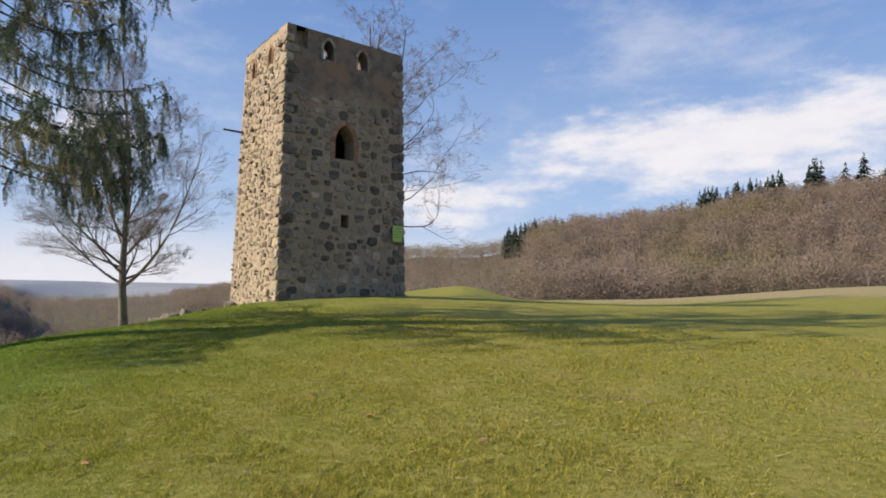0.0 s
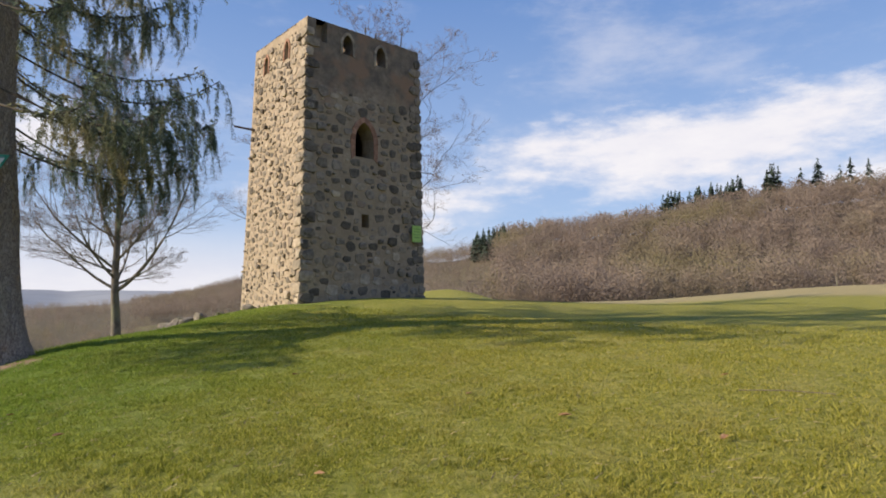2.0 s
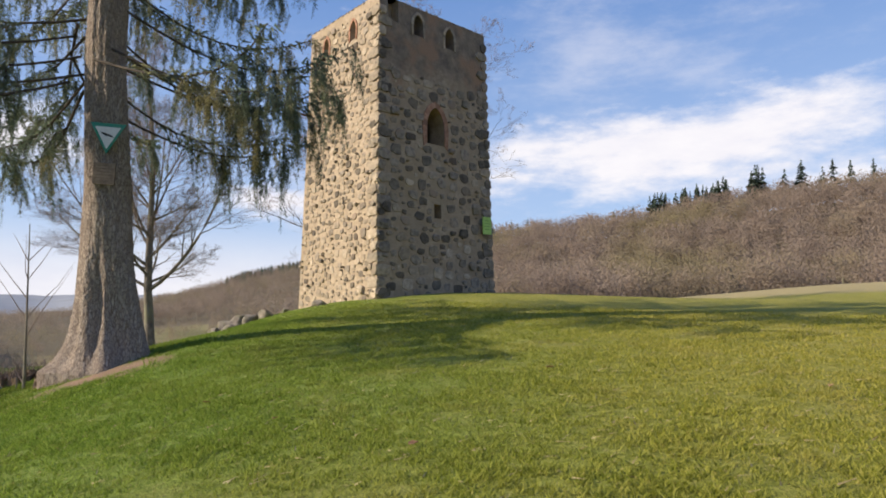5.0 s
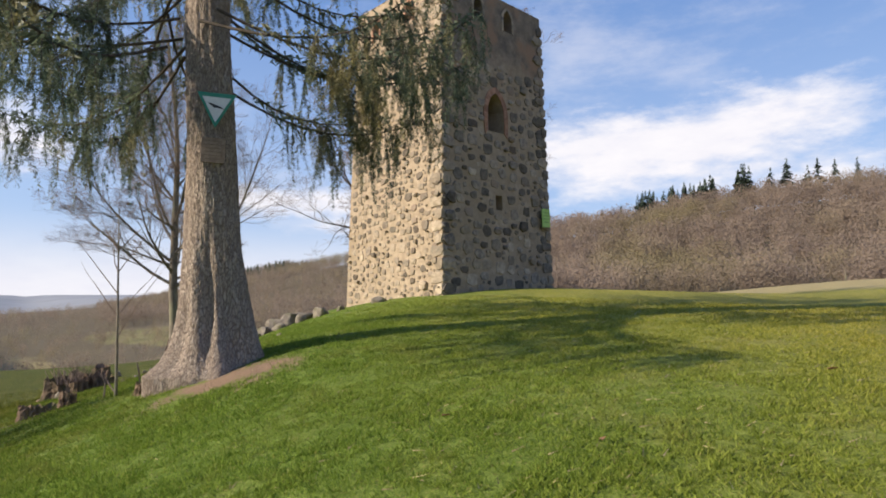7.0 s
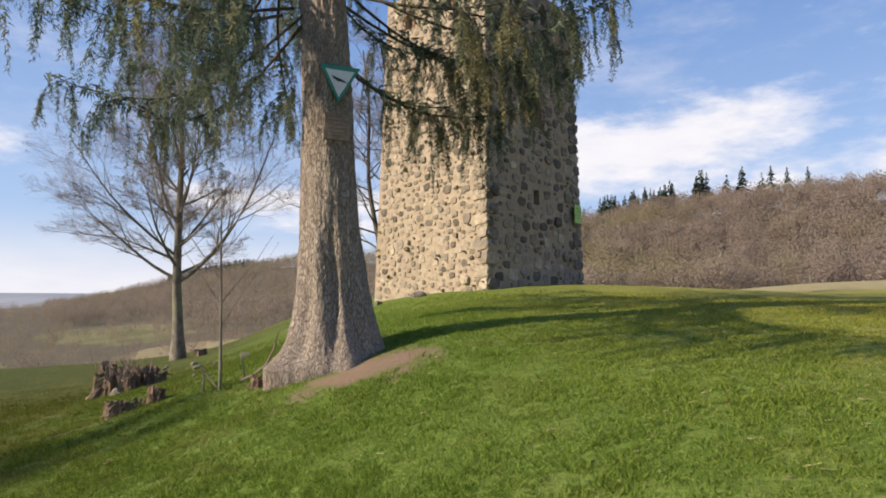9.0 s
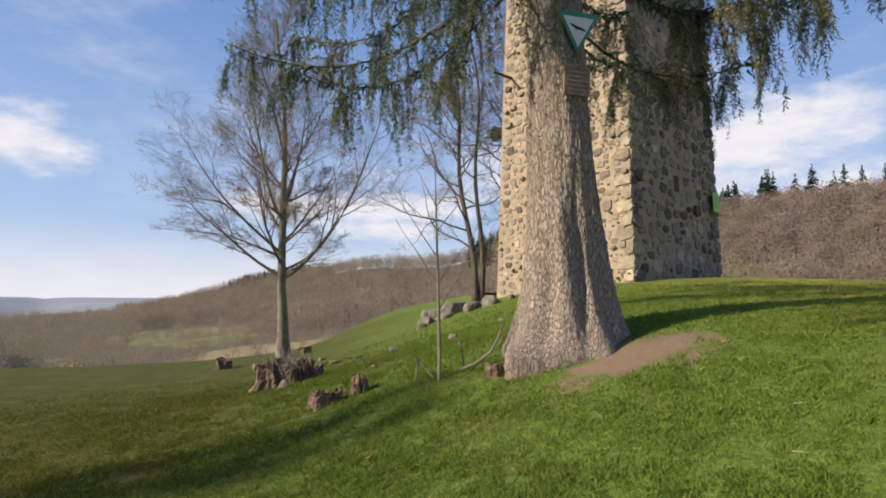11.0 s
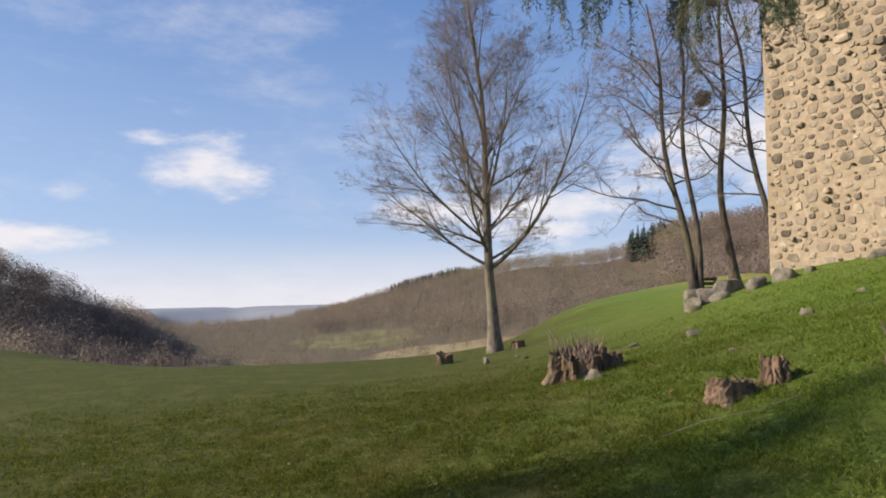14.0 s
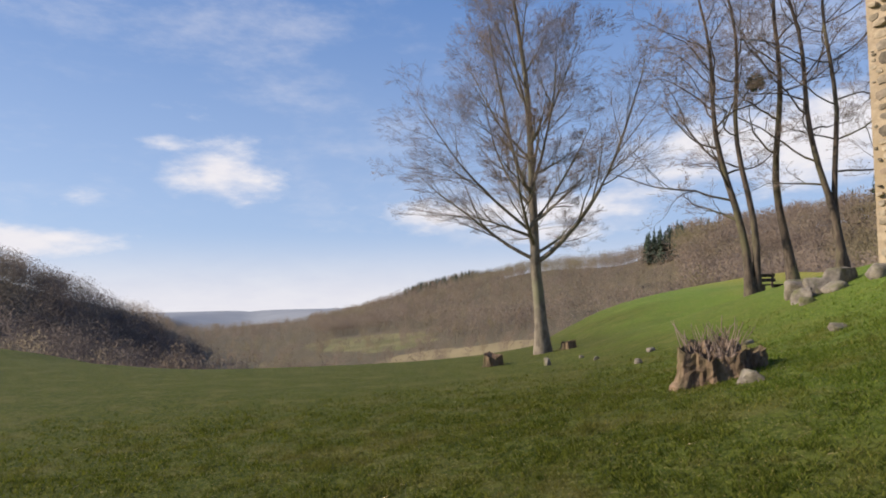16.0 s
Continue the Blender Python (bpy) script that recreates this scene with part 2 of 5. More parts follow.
# ---- ground ----
GC = (-0.009, 0.582, 0.43, -0.05, 0.473, -0.421, -0.018, -0.493, 0.09, 0.192, 0.546, 0.869, 0.30)


def smooth01(t):
    t = np.clip(t, 0, 1)
    return t * t * (3 - 2 * t)


def near_z(x, y):
    x0, y0 = x, y
    dx, dy = x + 5.0, y - 15.0
    r = np.hypot(dx, dy) + 1e-9
    k = np.minimum(1.0, 40.0 / r)
    x, y = dx * k - 5.0, dy * k + 15.0
    X, Y = x / 20.0, (y - 12.0) / 20.0
    z = GC[0] + GC[1] * X + GC[2] * Y + GC[3] * X * X + GC[4] * X * Y + GC[5] * Y * Y + GC[6] * X ** 3 + GC[7] * X * X * Y + GC[8] * X * Y * Y + GC[9] * Y ** 3
    z = z + GC[10] * np.exp(-((x + 4) ** 2 + (y - 20) ** 2) / 50.0) + GC[11] * np.tanh((x + 9.5 + 0.12 * (y - 10)) / 3.0)
    z = z + GC[12] * np.exp(-((x + 9) ** 2 + (y - 11) ** 2) / 8.0)
    z = z + 0.30 * np.exp(-((x0 + 12.2) ** 2 + (y0 - 13.0) ** 2) / 9.0) - 0.9 * np.exp(-((x0 + 8.0) ** 2 + (y0 - 32.0) ** 2) / 20.0)
    # the dip levels out below the beech, and the upper meadow rolls over its crest
    ex, ey = x0 + 14.6, y0 - 7.5
    er, ea = np.hypot(ex, ey), np.degrees(np.arctan2(-ex, ey))
    z = z + 0.078 * smooth01((ea - 6) / 40) * (1 - smooth01((ea - 95) / 60)) * np.clip(er - 12, 0, 33)
    z = z + 1.8 * smooth01((ea - 31) / 20) * (1 - smooth01((ea - 95) / 60)) * smooth01((er - 16) / 30)
    mr, ma = np.hypot(x0, y0 + 0.8), np.degrees(np.arctan2(-x0, y0 + 0.8))
    z = z + 2.1 * smooth01((-ma - 17) / 27) * smooth01((mr - 26) / 46)
    return z - 1.6 * smooth01((x0 - 1.0) / 7.0) * smooth01((mr - 20) / 32) * (1 - 0.55 * smooth01((-ma - 10) / 26))


# far relief by azimuth left of north, in degrees: ridge elevation, ridge distance, hollow depth, hollow distance
FAR = np.array([(-180, 3, 500, -4, 150), (-90, 6, 450, -3, 160), (-50, 7.2, 460, -3, 170), (-36, 7.3, 450, -3, 170), (-30, 7.2, 450, -3, 170), (-25, 6.4, 440, -4, 165), (-20, 5.5, 440, -5, 160),
                (-15, 4.9, 450, -6, 150), (-10, 4.2, 480, -7, 140), (-5, 3.3, 560, -8, 130), (2, 2.7, 650, -11, 125), (9, 1.8, 850, -15, 125), (14, 0.9, 1000, -18, 125)])
FAR2 = np.array([(22, -0.9, 1500, -22, 130), (29, -1.6, 2500, -26, 140), (34, -1.9, 1500, -26, 150), (37, -1.8, 420, -24, 140), (41, -0.2, 360, -20, 120), (45, 1.5, 330, -16, 110), (49, 3.0, 310, -13, 105),
                 (58, 4.6, 300, -10, 100), (90, 4, 300, -8, 120), (180, 3, 500, -4, 150)])
FAR = np.concatenate([FAR, FAR2])
CX, CY = -7.0, 4.0


def ground_z(x, y):
    x, y = np.asarray(x, float), np.asarray(y, float)
    nz = near_z(x, y)
    r, a = np.hypot(x - CX, y - CY), np.degrees(np.arctan2(-(x - CX), y - CY))
    e, rr, hz, hr = (np.interp(a, FAR[:, 0], FAR[:, i]) for i in (1, 2, 3, 4))
    ridge = rr * np.tan(np.radians(e)) + 1.0
    start = np.interp(a, (-180, -40, -10, 0, 8, 15, 30, 60, 180), (60, 70, 48, 42, 36, 30, 34, 46, 60))
    z = nz + (hz - nz) * smooth01((r - start) / (hr - start))
    up = smooth01((r - hr) / (rr - hr))
    lumps = 4.0 * np.sin(x * 0.021 + 1.0) * np.cos(y * 0.017) * up
    z = z + (ridge - hz) * up * (0.25 + 0.75 * up) + lumps * (r < 2 * rr)
    back = smooth01((r - rr) / (1.2 * rr + 300))
    return z + (-26.0 - ridge) * back


def gz(x, y):
    return float(ground_z(x, y))


def build_ground():
    rng = np.random.default_rng(3)
    na = 360
    radii = np.concatenate([np.linspace(0.0, 30, 110)[1:], 30 * np.exp(np.linspace(0, math.log(4900 / 30), 124))[1:]])
    ang = np.linspace(0, 2 * np.pi, na, endpoint=False)
    A, Rr = np.meshgrid(ang, radii)
    X, Y = -7.0 + Rr * np.cos(A), 8.0 + Rr * np.sin(A)
    Z = ground_z(X, Y)
    fine = (np.sin(X * 2.1 + np.sin(Y * 1.7)) * np.cos(Y * 2.4 + X * 0.6) * 0.008 + np.sin(X * 5.3 + 2) * np.sin(Y * 4.7) * 0.008)
    Z = Z + fine * (Rr < 60)
    V = np.stack([X, Y, Z], -1).reshape(-1, 3)
    V = np.concatenate([V, [[-7.0, 8.0, gz(-7.0, 8.0)]]])
    nr = len(radii)
    F = []
    for i in range(nr - 1):
        for j in range(na):
            k = (j + 1) % na
            F.append((i * na + j, (i + 1) * na + j, (i + 1) * na + k, i * na + k))
    for j in range(na):
        F.append((nr * na, j, (j + 1) % na))
    return V, F


def turf(n, p, x, y, fine, mid):
    """Turf colour: lush in the dip, drier and yellower on the upper meadow, olive with painted shade further west."""
    big = n.noise(p, 0.22, 5.0, 0.65)
    tuft = n.noise(p, 4.5, 5.0, 0.7)
    fleck = n.noise(p, 38.0, 3.0, 0.6)
    sway = n.math("MULTIPLY", big, 8.0)
    dry = n.ramp(n.math("ADD", x, sway), -4.5, 4.5)
    shady = n.ramp(n.math("ADD", x, sway), -11.5, -3.5, 1.0, 0.0)
    lush = n.mix(n.ramp(fine, 0.36, 0.64), (0.090, 0.142, 0.018), (0.170, 0.240, 0.042))
    lush = n.mix(n.math("MULTIPLY", n.ramp(mid, 0.50, 0.70), 0.30), lush, (0.20, 0.19, 0.05))
    # Olive turf towards the west, its colour darkened further for the shade there.
    shady_turf = n.mix(n.ramp(fine, 0.36, 0.64), (0.036, 0.050, 0.006), (0.098, 0.108, 0.014))
    shady_turf = n.mix(n.math("MULTIPLY", n.ramp(mid, 0.48, 0.68), 0.5), shady_turf, (0.150, 0.128, 0.042))
    sere = n.mix(n.ramp(fine, 0.36, 0.64), (0.195, 0.190, 0.024), (0.350, 0.310, 0.070))
    sere = n.mix(n.math("MULTIPLY", n.ramp(mid, 0.48, 0.70), 0.35), sere, (0.40, 0.32, 0.12))
    col = n.mix(shady, n.mix(dry, lush, sere), shady_turf)
    col = n.mix(n.math("MULTIPLY", n.ramp(tuft, 0.50, 0.72), 0.22), col, (0.060, 0.082, 0.012))
    worn = n.math("MULTIPLY", n.math("MULTIPLY", n.ramp(n.noise(p, 1.7, 7.0, 0.75), 0.52, 0.66), 0.26), n.ramp(x, -10.5, -6.0, 1.0, 0.15))
    col = n.mix(worn, col, (0.155, 0.125, 0.045))
    return n.mix(n.math("MULTIPLY", n.ramp(fleck, 0.58, 0.70), 0.6), col, (0.38, 0.30, 0.13))


def ground_material():
    m = bpy.data.materials.new("pasture")
    m.use_nodes = True
    n = Nodes(m.node_tree)
    b = m.node_tree.nodes["Principled BSDF"]
    geo = m.node_tree.nodes.new("ShaderNodeNewGeometry")
    p = geo.outputs["Position"]
    s = n.add("ShaderNodeSeparateXYZ", Vector=p)
    x, y = s.outputs[0], s.outputs[1]
    fine = n.noise(p, 14.0, 6.0, 0.7)
    mid = n.noise(p, 1.1, 6.0, 0.65)
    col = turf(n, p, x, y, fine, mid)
    # bare soil under the spruce
    dx, dy = n.math("SUBTRACT", x, -8.72), n.math("SUBTRACT", y, 9.72)
    d = n.math("SQRT", n.math("ADD", n.math("MULTIPLY", n.math("MULTIPLY", dx, dx), 0.65), n.math("MULTIPLY", n.math("MULTIPLY", dy, dy), 2.0)))
    soil = n.ramp(n.math("ADD", n.math("ADD", d, n.math("MULTIPLY", n.math("SUBTRACT", mid, 0.5), 3.2)), n.math("MULTIPLY", n.math("SUBTRACT", fine, 0.5), 0.9)), 0.20, 0.72, 1.0, 0.0)
    col = n.mix(soil, col, n.mix(fine, (0.19, 0.12, 0.08), (0.36, 0.25, 0.17)))
    # far land: woodland floor, with fields in the valley
    ddx, ddy = n.math("SUBTRACT", x, CX), n.math("SUBTRACT", y, CY)
    r = n.math("SQRT", n.math("ADD", n.math("MULTIPLY", ddx, ddx), n.math("MULTIPLY", ddy, ddy)))
    wood = n.mix(n.noise(p, 0.05, 6.0, 0.7), (0.095, 0.077, 0.050), (0.16, 0.13, 0.082))
    field = n.mix(n.ramp(n.noise(p, 0.03, 4.0, 0.6), 0.40, 0.60), (0.155, 0.145, 0.063), (0.215, 0.188, 0.088))
    straw = n.mix(n.noise(p, 0.08, 4.0, 0.6), (0.24, 0.185, 0.095), (0.33, 0.26, 0.145))
    deg = n.math("MULTIPLY", n.math("ARCTAN2", n.math("MULTIPLY", ddx, -1.0), ddy), 57.2958)
    wave = n.math("MULTIPLY", n.math("SUBTRACT", n.noise(p, 0.035, 5.0, 0.65), 0.5), 2.2)

    def patch(a0, wa, r0, wr, slope=0.0):
        u = n.math("DIVIDE", n.math("SUBTRACT", deg, a0), wa)
        w = n.math("DIVIDE", n.math("SUBTRACT", n.math("SUBTRACT", r, r0), n.math("MULTIPLY", n.math("SUBTRACT", deg, a0), slope)), wr)
        q = n.math("ADD", n.math("ADD", n.math("MULTIPLY", u, u), n.math("MULTIPLY", w, w)), wave)
        return n.ramp(q, 0.75, 1.05, 1.0, 0.0)
    far = n.mix(patch(19, 6.0, 335, 75, 6.0), wood, field)
    far = n.mix(patch(10, 9.5, 185, 38, 3.0), far, straw)
    far = n.mix(patch(31, 4.0, 255, 45), far, n.mix(0.5, straw, field))
    far = n.mix(patch(-8, 10, 105, 50), far, field)
    # Bluish grey of distance haze painted into the far ground colour.
    hazy_plain = n.mix(n.noise(p, 0.006, 4.0, 0.6), (0.21, 0.215, 0.23), (0.33, 0.34, 0.365))
    far = n.mix(n.ramp(r, 1100.0, 2300.0), far, hazy_plain)
    az_n = n.math("ARCTAN2", n.math("MULTIPLY", ddx, -1.0), ddy)
    edge = n.ramp(az_n, radians(-14), radians(2), 92.0, 58.0)
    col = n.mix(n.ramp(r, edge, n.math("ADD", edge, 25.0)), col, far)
    crest = n.math("MULTIPLY", n.ramp(n.math("ADD", r, n.math("MULTIPLY", mid, 6.0)), 48.0, 56.0), n.ramp(az_n, radians(-26), radians(-15), 0.9, 0.0))
    crest = n.math("MULTIPLY", crest, n.ramp(r, 108.0, 125.0, 1.0, 0.0))
    col = n.mix(crest, col, n.mix(fine, (0.30, 0.23, 0.11), (0.42, 0.34, 0.18)))
    n.put(b.inputs["Base Color"], col)
    b.inputs["Roughness"].default_value = 0.95
    b.inputs["Specular IOR Level"].default_value = 0.15
    bp = n.add("ShaderNodeBump", Strength=0.8, Distance=0.05, Height=n.math("ADD", n.math("MULTIPLY", n.noise(p, 34.0, 5.0, 0.7), 1.0), n.math("MULTIPLY", mid, 0.3)))
    n.put(b.inputs["Normal"], bp.outputs[0])
    return m


def blade_material():
    m = bpy.data.materials.new("grass_blades")
    m.use_nodes = True
    n = Nodes(m.node_tree)
    b = m.node_tree.nodes["Principled BSDF"]
    geo = m.node_tree.nodes.new("ShaderNodeNewGeometry")
    p = geo.outputs["Position"]
    q = n.add("ShaderNodeSeparateXYZ", Vector=p)
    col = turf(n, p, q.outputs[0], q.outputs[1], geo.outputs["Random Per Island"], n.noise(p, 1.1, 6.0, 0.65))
    # Blade colour raised in place of the light lost to their self-shadowing.
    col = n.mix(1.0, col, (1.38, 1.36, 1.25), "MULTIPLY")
    n.put(b.inputs["Base Color"], col)
    b.inputs["Roughness"].default_value = 0.8
    b.inputs["Specular IOR Level"].default_value = 0.15
    tr = n.add("ShaderNodeBsdfTranslucent", Color=col)
    ms = n.add("ShaderNodeMixShader", Fac=0.52, i1=b.outputs[0], i2=tr.outputs[0])
    n.put(m.node_tree.nodes["Material Output"].inputs["Surface"], ms.outputs[0])
    return m


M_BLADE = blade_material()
ground = part("ground", build_ground(), ground_material(), smooth=True)
tagged(ground, "hilly green pasture falling away to a wooded valley", "ground", kind="structure")

# ---- tower ----
TC, TU, TV = Vector((-5.25, 18.05, 0)), Vector((0.797, 0.604, 0)), Vector((-0.604, 0.797, 0))
TW, TD, TB, TT, THICK = 4.85, 4.55, 0.45, 10.32, 0.75


def tower_point(u, v, z):
    """Plan place u along the door wall, v along the sunny wall, with the walls leaning in as they rise."""
    k = (z - TB) / (TT - TB)
    u = u + k * (0.14 * (1 - u / TW) - 0.26 * u / TW)
    v = v + k * (0.30 * (1 - v / TD) - 0.25 * v / TD)
    p = TC + TU * u + TV * v
    return Vector((p.x, p.y, z))


WALLS = {
    "wall_south": (TW, lambda u, z, d: tower_point(u, d, z)),
    "wall_west": (TD, lambda u, z, d: tower_point(d, TD - u, z)),
    "wall_north": (TW, lambda u, z, d: tower_point(TW - u, TD - d, z)),
    "wall_east": (TD, lambda u, z, d: tower_point(TW - d, u, z)),
}


def arch_outline(uc, zb, w, h, arch):
    """Outline of an opening, from the lower left round over the head to the lower right."""
    a, b = uc - w / 2, uc + w / 2
    if not arch:
        return [(a, zb), (a, zb + h), (b, zb + h), (b, zb)]
    spring = zb + h - w * 0.85
    left = [(a + w * (1 - math.cos(t)) * 0.5 / (1 - math.cos(1.2)) , spring + w * 0.85 * math.sin(t) / math.sin(1.2)) for t in np.linspace(0, 1.2, 6)]
    right = [(2 * uc - p[0], p[1]) for p in reversed(left[:-1])]
    return [(a, zb)] + left + right + [(b, zb)]


def build_wall(P, length, holes, top=TT):
    verts, faces = [], []

    def quad(pts):
        i = len(verts)
        verts.extend(P(*p) for p in pts)
        faces.append(tuple(range(i, i + len(pts))))
    cuts = sorted({0.0, length, *[h[0] - h[2] / 2 for h in holes], *[h[0] + h[2] / 2 for h in holes], *np.arange(0.5, length, 0.5)})
    for d, flip in ((0.0, False), (THICK, True)):
        for a, b in zip(cuts, cuts[1:]):
            if b - a < 1e-6:
                continue
            spans, z = [], TB
            for uc, zb, w, h, arch in sorted((h for h in holes if h[0] - h[2] / 2 < (a + b) / 2 < h[0] + h[2] / 2), key=lambda q: q[1]):
                spans.append((z, zb))
                z = zb + h
            spans.append((z, top))
            for z0, z1 in spans:
                if z1 - z0 < 0.01:
                    continue
                n = max(1, int((z1 - z0) / 0.8))
                for i in range(n):
                    za, zc = z0 + (z1 - z0) * i / n, z0 + (z1 - z0) * (i + 1) / n
                    q = [(a, za, d), (b, za, d), (b, zc, d), (a, zc, d)]
                    quad(q[::-1] if flip else q)
        for uc, zb, w, h, arch in holes:
            if arch:
                o = arch_outline(uc, zb, w, h, True)
                half = len(o) // 2
                for side, corner in ((o[1:half + 1], (uc - w / 2, zb + h)), (o[half:-1], (uc + w / 2, zb + h))):
                    for p, q in zip(side, side[1:]):
                        tri = [(*corner, d), (*p, d), (*q, d)]
                        quad(tri if flip else tri[::-1])
    for hole in holes:
        o = arch_outline(*hole)
        for p, q in zip(o, o[1:] + o[:1]):
            quad([(*p, 0), (*q, 0), (*q, THICK), (*p, THICK)])
    for a, b in zip(cuts, cuts[1:]):
        if any(h[1] + h[3] > top - 0.01 and abs(h[0] - (a + b) / 2) < h[2] / 2 for h in holes):
            continue
        quad([(a, top, 0), (b, top, 0), (b, top, THICK), (a, top, THICK)])
    return verts, faces


HOLES = {
    "wall_south": [(2.33, 6.05, 0.76, 1.20, True), (2.38, 3.70, 0.30, 0.44, False), (1.62, 9.42, 0.42, 0.68, True), (3.05, 9.36, 0.42, 0.68, True), (0.56, 9.62, 0.44, TT - 9.62, False)],
    "wall_west": [(TD - 1.55, 9.30, 0.36, 0.62, True), (TD - 3.35, 9.22, 0.36, 0.62, True)],
    "wall_north": [], "wall_east": [(2.2, 6.4, 0.5, 0.9, True)],
}


def stone_shapes(rng, count, boxy=0.72):
    """Pillow-shaped rubble stones about 1 across and 1 deep, on a shared set of meshes."""
    out = []
    for _ in range(count):
        n = 9
        ang = np.sort(np.linspace(0, 2 * np.pi, n, endpoint=False) + rng.uniform(-0.22, 0.22, n))
        c, s = np.cos(ang), np.sin(ang)
        sq = 1.0 / np.maximum(np.abs(c), np.abs(s))
        rad = (0.5 * ((1 - boxy) + boxy * sq * 0.93)) * rng.uniform(0.80, 1.10, n)
        v = [(rad[i] * c[i], rad[i] * s[i], -0.5) for i in range(n)]
        v += [(rad[i] * c[i] * 0.97, rad[i] * s[i] * 0.97, 0.18) for i in range(n)]
        v += [(rad[i] * c[i] * 0.91, rad[i] * s[i] * 0.91, 0.40 + rng.uniform(-0.12, 0.08)) for i in range(n)]
        v.append((rng.uniform(-0.1, 0.1), rng.uniform(-0.1, 0.1), 0.50))
        f = []
        for k in (0, n):
            for i in range(n):
                j = (i + 1) % n
                f.append((k + i, k + j, k + n + j, k + n + i))
        f += [(2 * n + i, 2 * n + (i + 1) % n, 3 * n) for i in range(n)]
        me = bpy.data.meshes.new("stone")
        me.from_pydata(v, [], f)
        me.update()
        out.append(me)
    return out


def lay_stones(rng, length, holes, z0, z1, gap, sizes):
    """Uncoursed rubble, the big stones first, then smaller ones into what room is left: centre along the wall, height, width, height."""
    us, zs, ws, hs = (np.zeros(0) for _ in range(4))
    for w0, w1, tries in sizes:
        for _ in range(tries):
            w = rng.uniform(w0, w1)
            h = w * rng.uniform(0.55, 0.95)
            u, z = rng.uniform(w / 2 + 0.02, length - w / 2 - 0.02), rng.uniform(z0, z1)
            if any(abs(u - a) < ww / 2 + w / 2 + 0.10 and abs(z - b - c / 2) < c / 2 + h / 2 + 0.06 for a, b, ww, c, _ in holes):
                continue
            du, dz = np.abs(us - u) / ((ws + w) / 2 + gap), np.abs(zs - z) / ((hs + h) / 2 + gap)
            if np.all(du ** 3 + dz ** 3 > 1.0):
                us, zs, ws, hs = np.append(us, u), np.append(zs, z), np.append(ws, w), np.append(hs, h)
    return list(zip(us.tolist(), zs.tolist(), ws.tolist(), hs.tolist()))


def face_frame(P, u, z):
    """Axes on a wall: along it, up it, out of it."""
    o, a, b = P(u, z, 0), P(u + 0.1, z, 0), P(u, z + 0.1, 0)
    e1, e2 = (a - o).normalized(), (b - o).normalized()
    e3 = e1.cross(e2).normalized()
    return o, e1, e2, e3


TOWER = {}


def build_tower():
    tower = thing("tower", "square medieval rubble-stone watchtower with weathered lime mortar", "tower", tower_point(TW / 2, TD / 2, 0.9))
    inv = Matrix.Translation(-tower.location)
    for name, (length, P) in WALLS.items():
        # Sun put into wall colour: paler mortar where lit, darker plaster on the east.
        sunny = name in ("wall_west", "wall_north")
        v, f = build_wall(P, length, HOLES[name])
        w = part(name, ([inv @ p for p in v], f), M_SOUTH if name == "wall_south" else M_MORTAR_SUN if sunny else M_PLASTER_SHADE, tower, "rough rubble wall bedded in pale lime mortar")
        TOWER[name] = w
    # Unseen deck added below the top slots, to keep the inside dark.
    deck = [tower_point(a, b, 9.0) for a, b in ((0.5, 0.5), (TW - 0.5, 0.5), (TW - 0.5, TD - 0.5), (0.5, TD - 0.5))]
    low = [Vector((p.x, p.y, 8.85)) for p in deck]
    part("blocking_deck", ([inv @ p for p in deck + low], [(0, 1, 2, 3), (7, 6, 5, 4), (0, 4, 5, 1), (1, 5, 6, 2), (2, 6, 7, 3), (3, 7, 4, 0)]), M_INSIDE, tower)
    P = WALLS["wall_south"][1]
    c = [P(u, z, d) for d in (0.34, THICK - 0.02) for u, z in ((0.30, 9.5), (0.82, 9.5), (0.82, TT - 0.03), (0.30, TT - 0.06))]
    part("niche_back", ([inv @ p for p in c], [(0, 1, 2, 3), (7, 6, 5, 4), (3, 2, 6, 7), (0, 3, 7, 4), (1, 5, 6, 2)]), M_PLASTER_SHADE, tower)
    return tower, inv


tower, T_INV = build_tower()


def surround(name, wall, hole, width, mat, label):
    """Dressed blocks round an opening, each a piece of its own."""
    length, P = WALLS[wall]
    o = arch_outline(*hole)
    uc = hole[0]
    zc = hole[1] + hole[3] * 0.45
    pts = []
    for (a, b), (c, d) in zip(o, o[1:]):
        k = max(1, round(math.hypot(c - a, d - b) / 0.28))
        pts += [(a + (c - a) * i / k, b + (d - b) * i / k) for i in range(k)]
    pts.append(o[-1])
    for (a, b), (c, d) in zip(pts, pts[1:]):
        def outw(p):
            q = Vector((p[0] - uc, (p[1] - zc) * 0.6))
            q.normalize()
            return p[0] + q.x * width, p[1] + q.y * width
        e, g = outw((a, b)), outw((c, d))
        s = 0.03
        quad = [(a, b), (c, d), g, e]
        m = (sum(p[0] for p in quad) / 4, sum(p[1] for p in quad) / 4)
        quad = [(p[0] + (m[0] - p[0]) * s, p[1] + (m[1] - p[1]) * s) for p in quad]
        v = [T_INV @ P(p[0], p[1], -0.035) for p in quad] + [T_INV @ P(p[0], p[1], 0.12) for p in quad]
        part(name, (v, [(0, 1, 2, 3), (0, 4, 5, 1), (1, 5, 6, 2), (2, 6, 7, 3), (3, 7, 4, 0)]), mat, TOWER[wall])


surround("sandstone_block", "wall_south", HOLES["wall_south"][0], 0.19, M_SAND, "")
for hh in HOLES["wall_south"][2:4]:
    surround("slot_block", "wall_south", hh, 0.10, M_STONE_PALE, "")
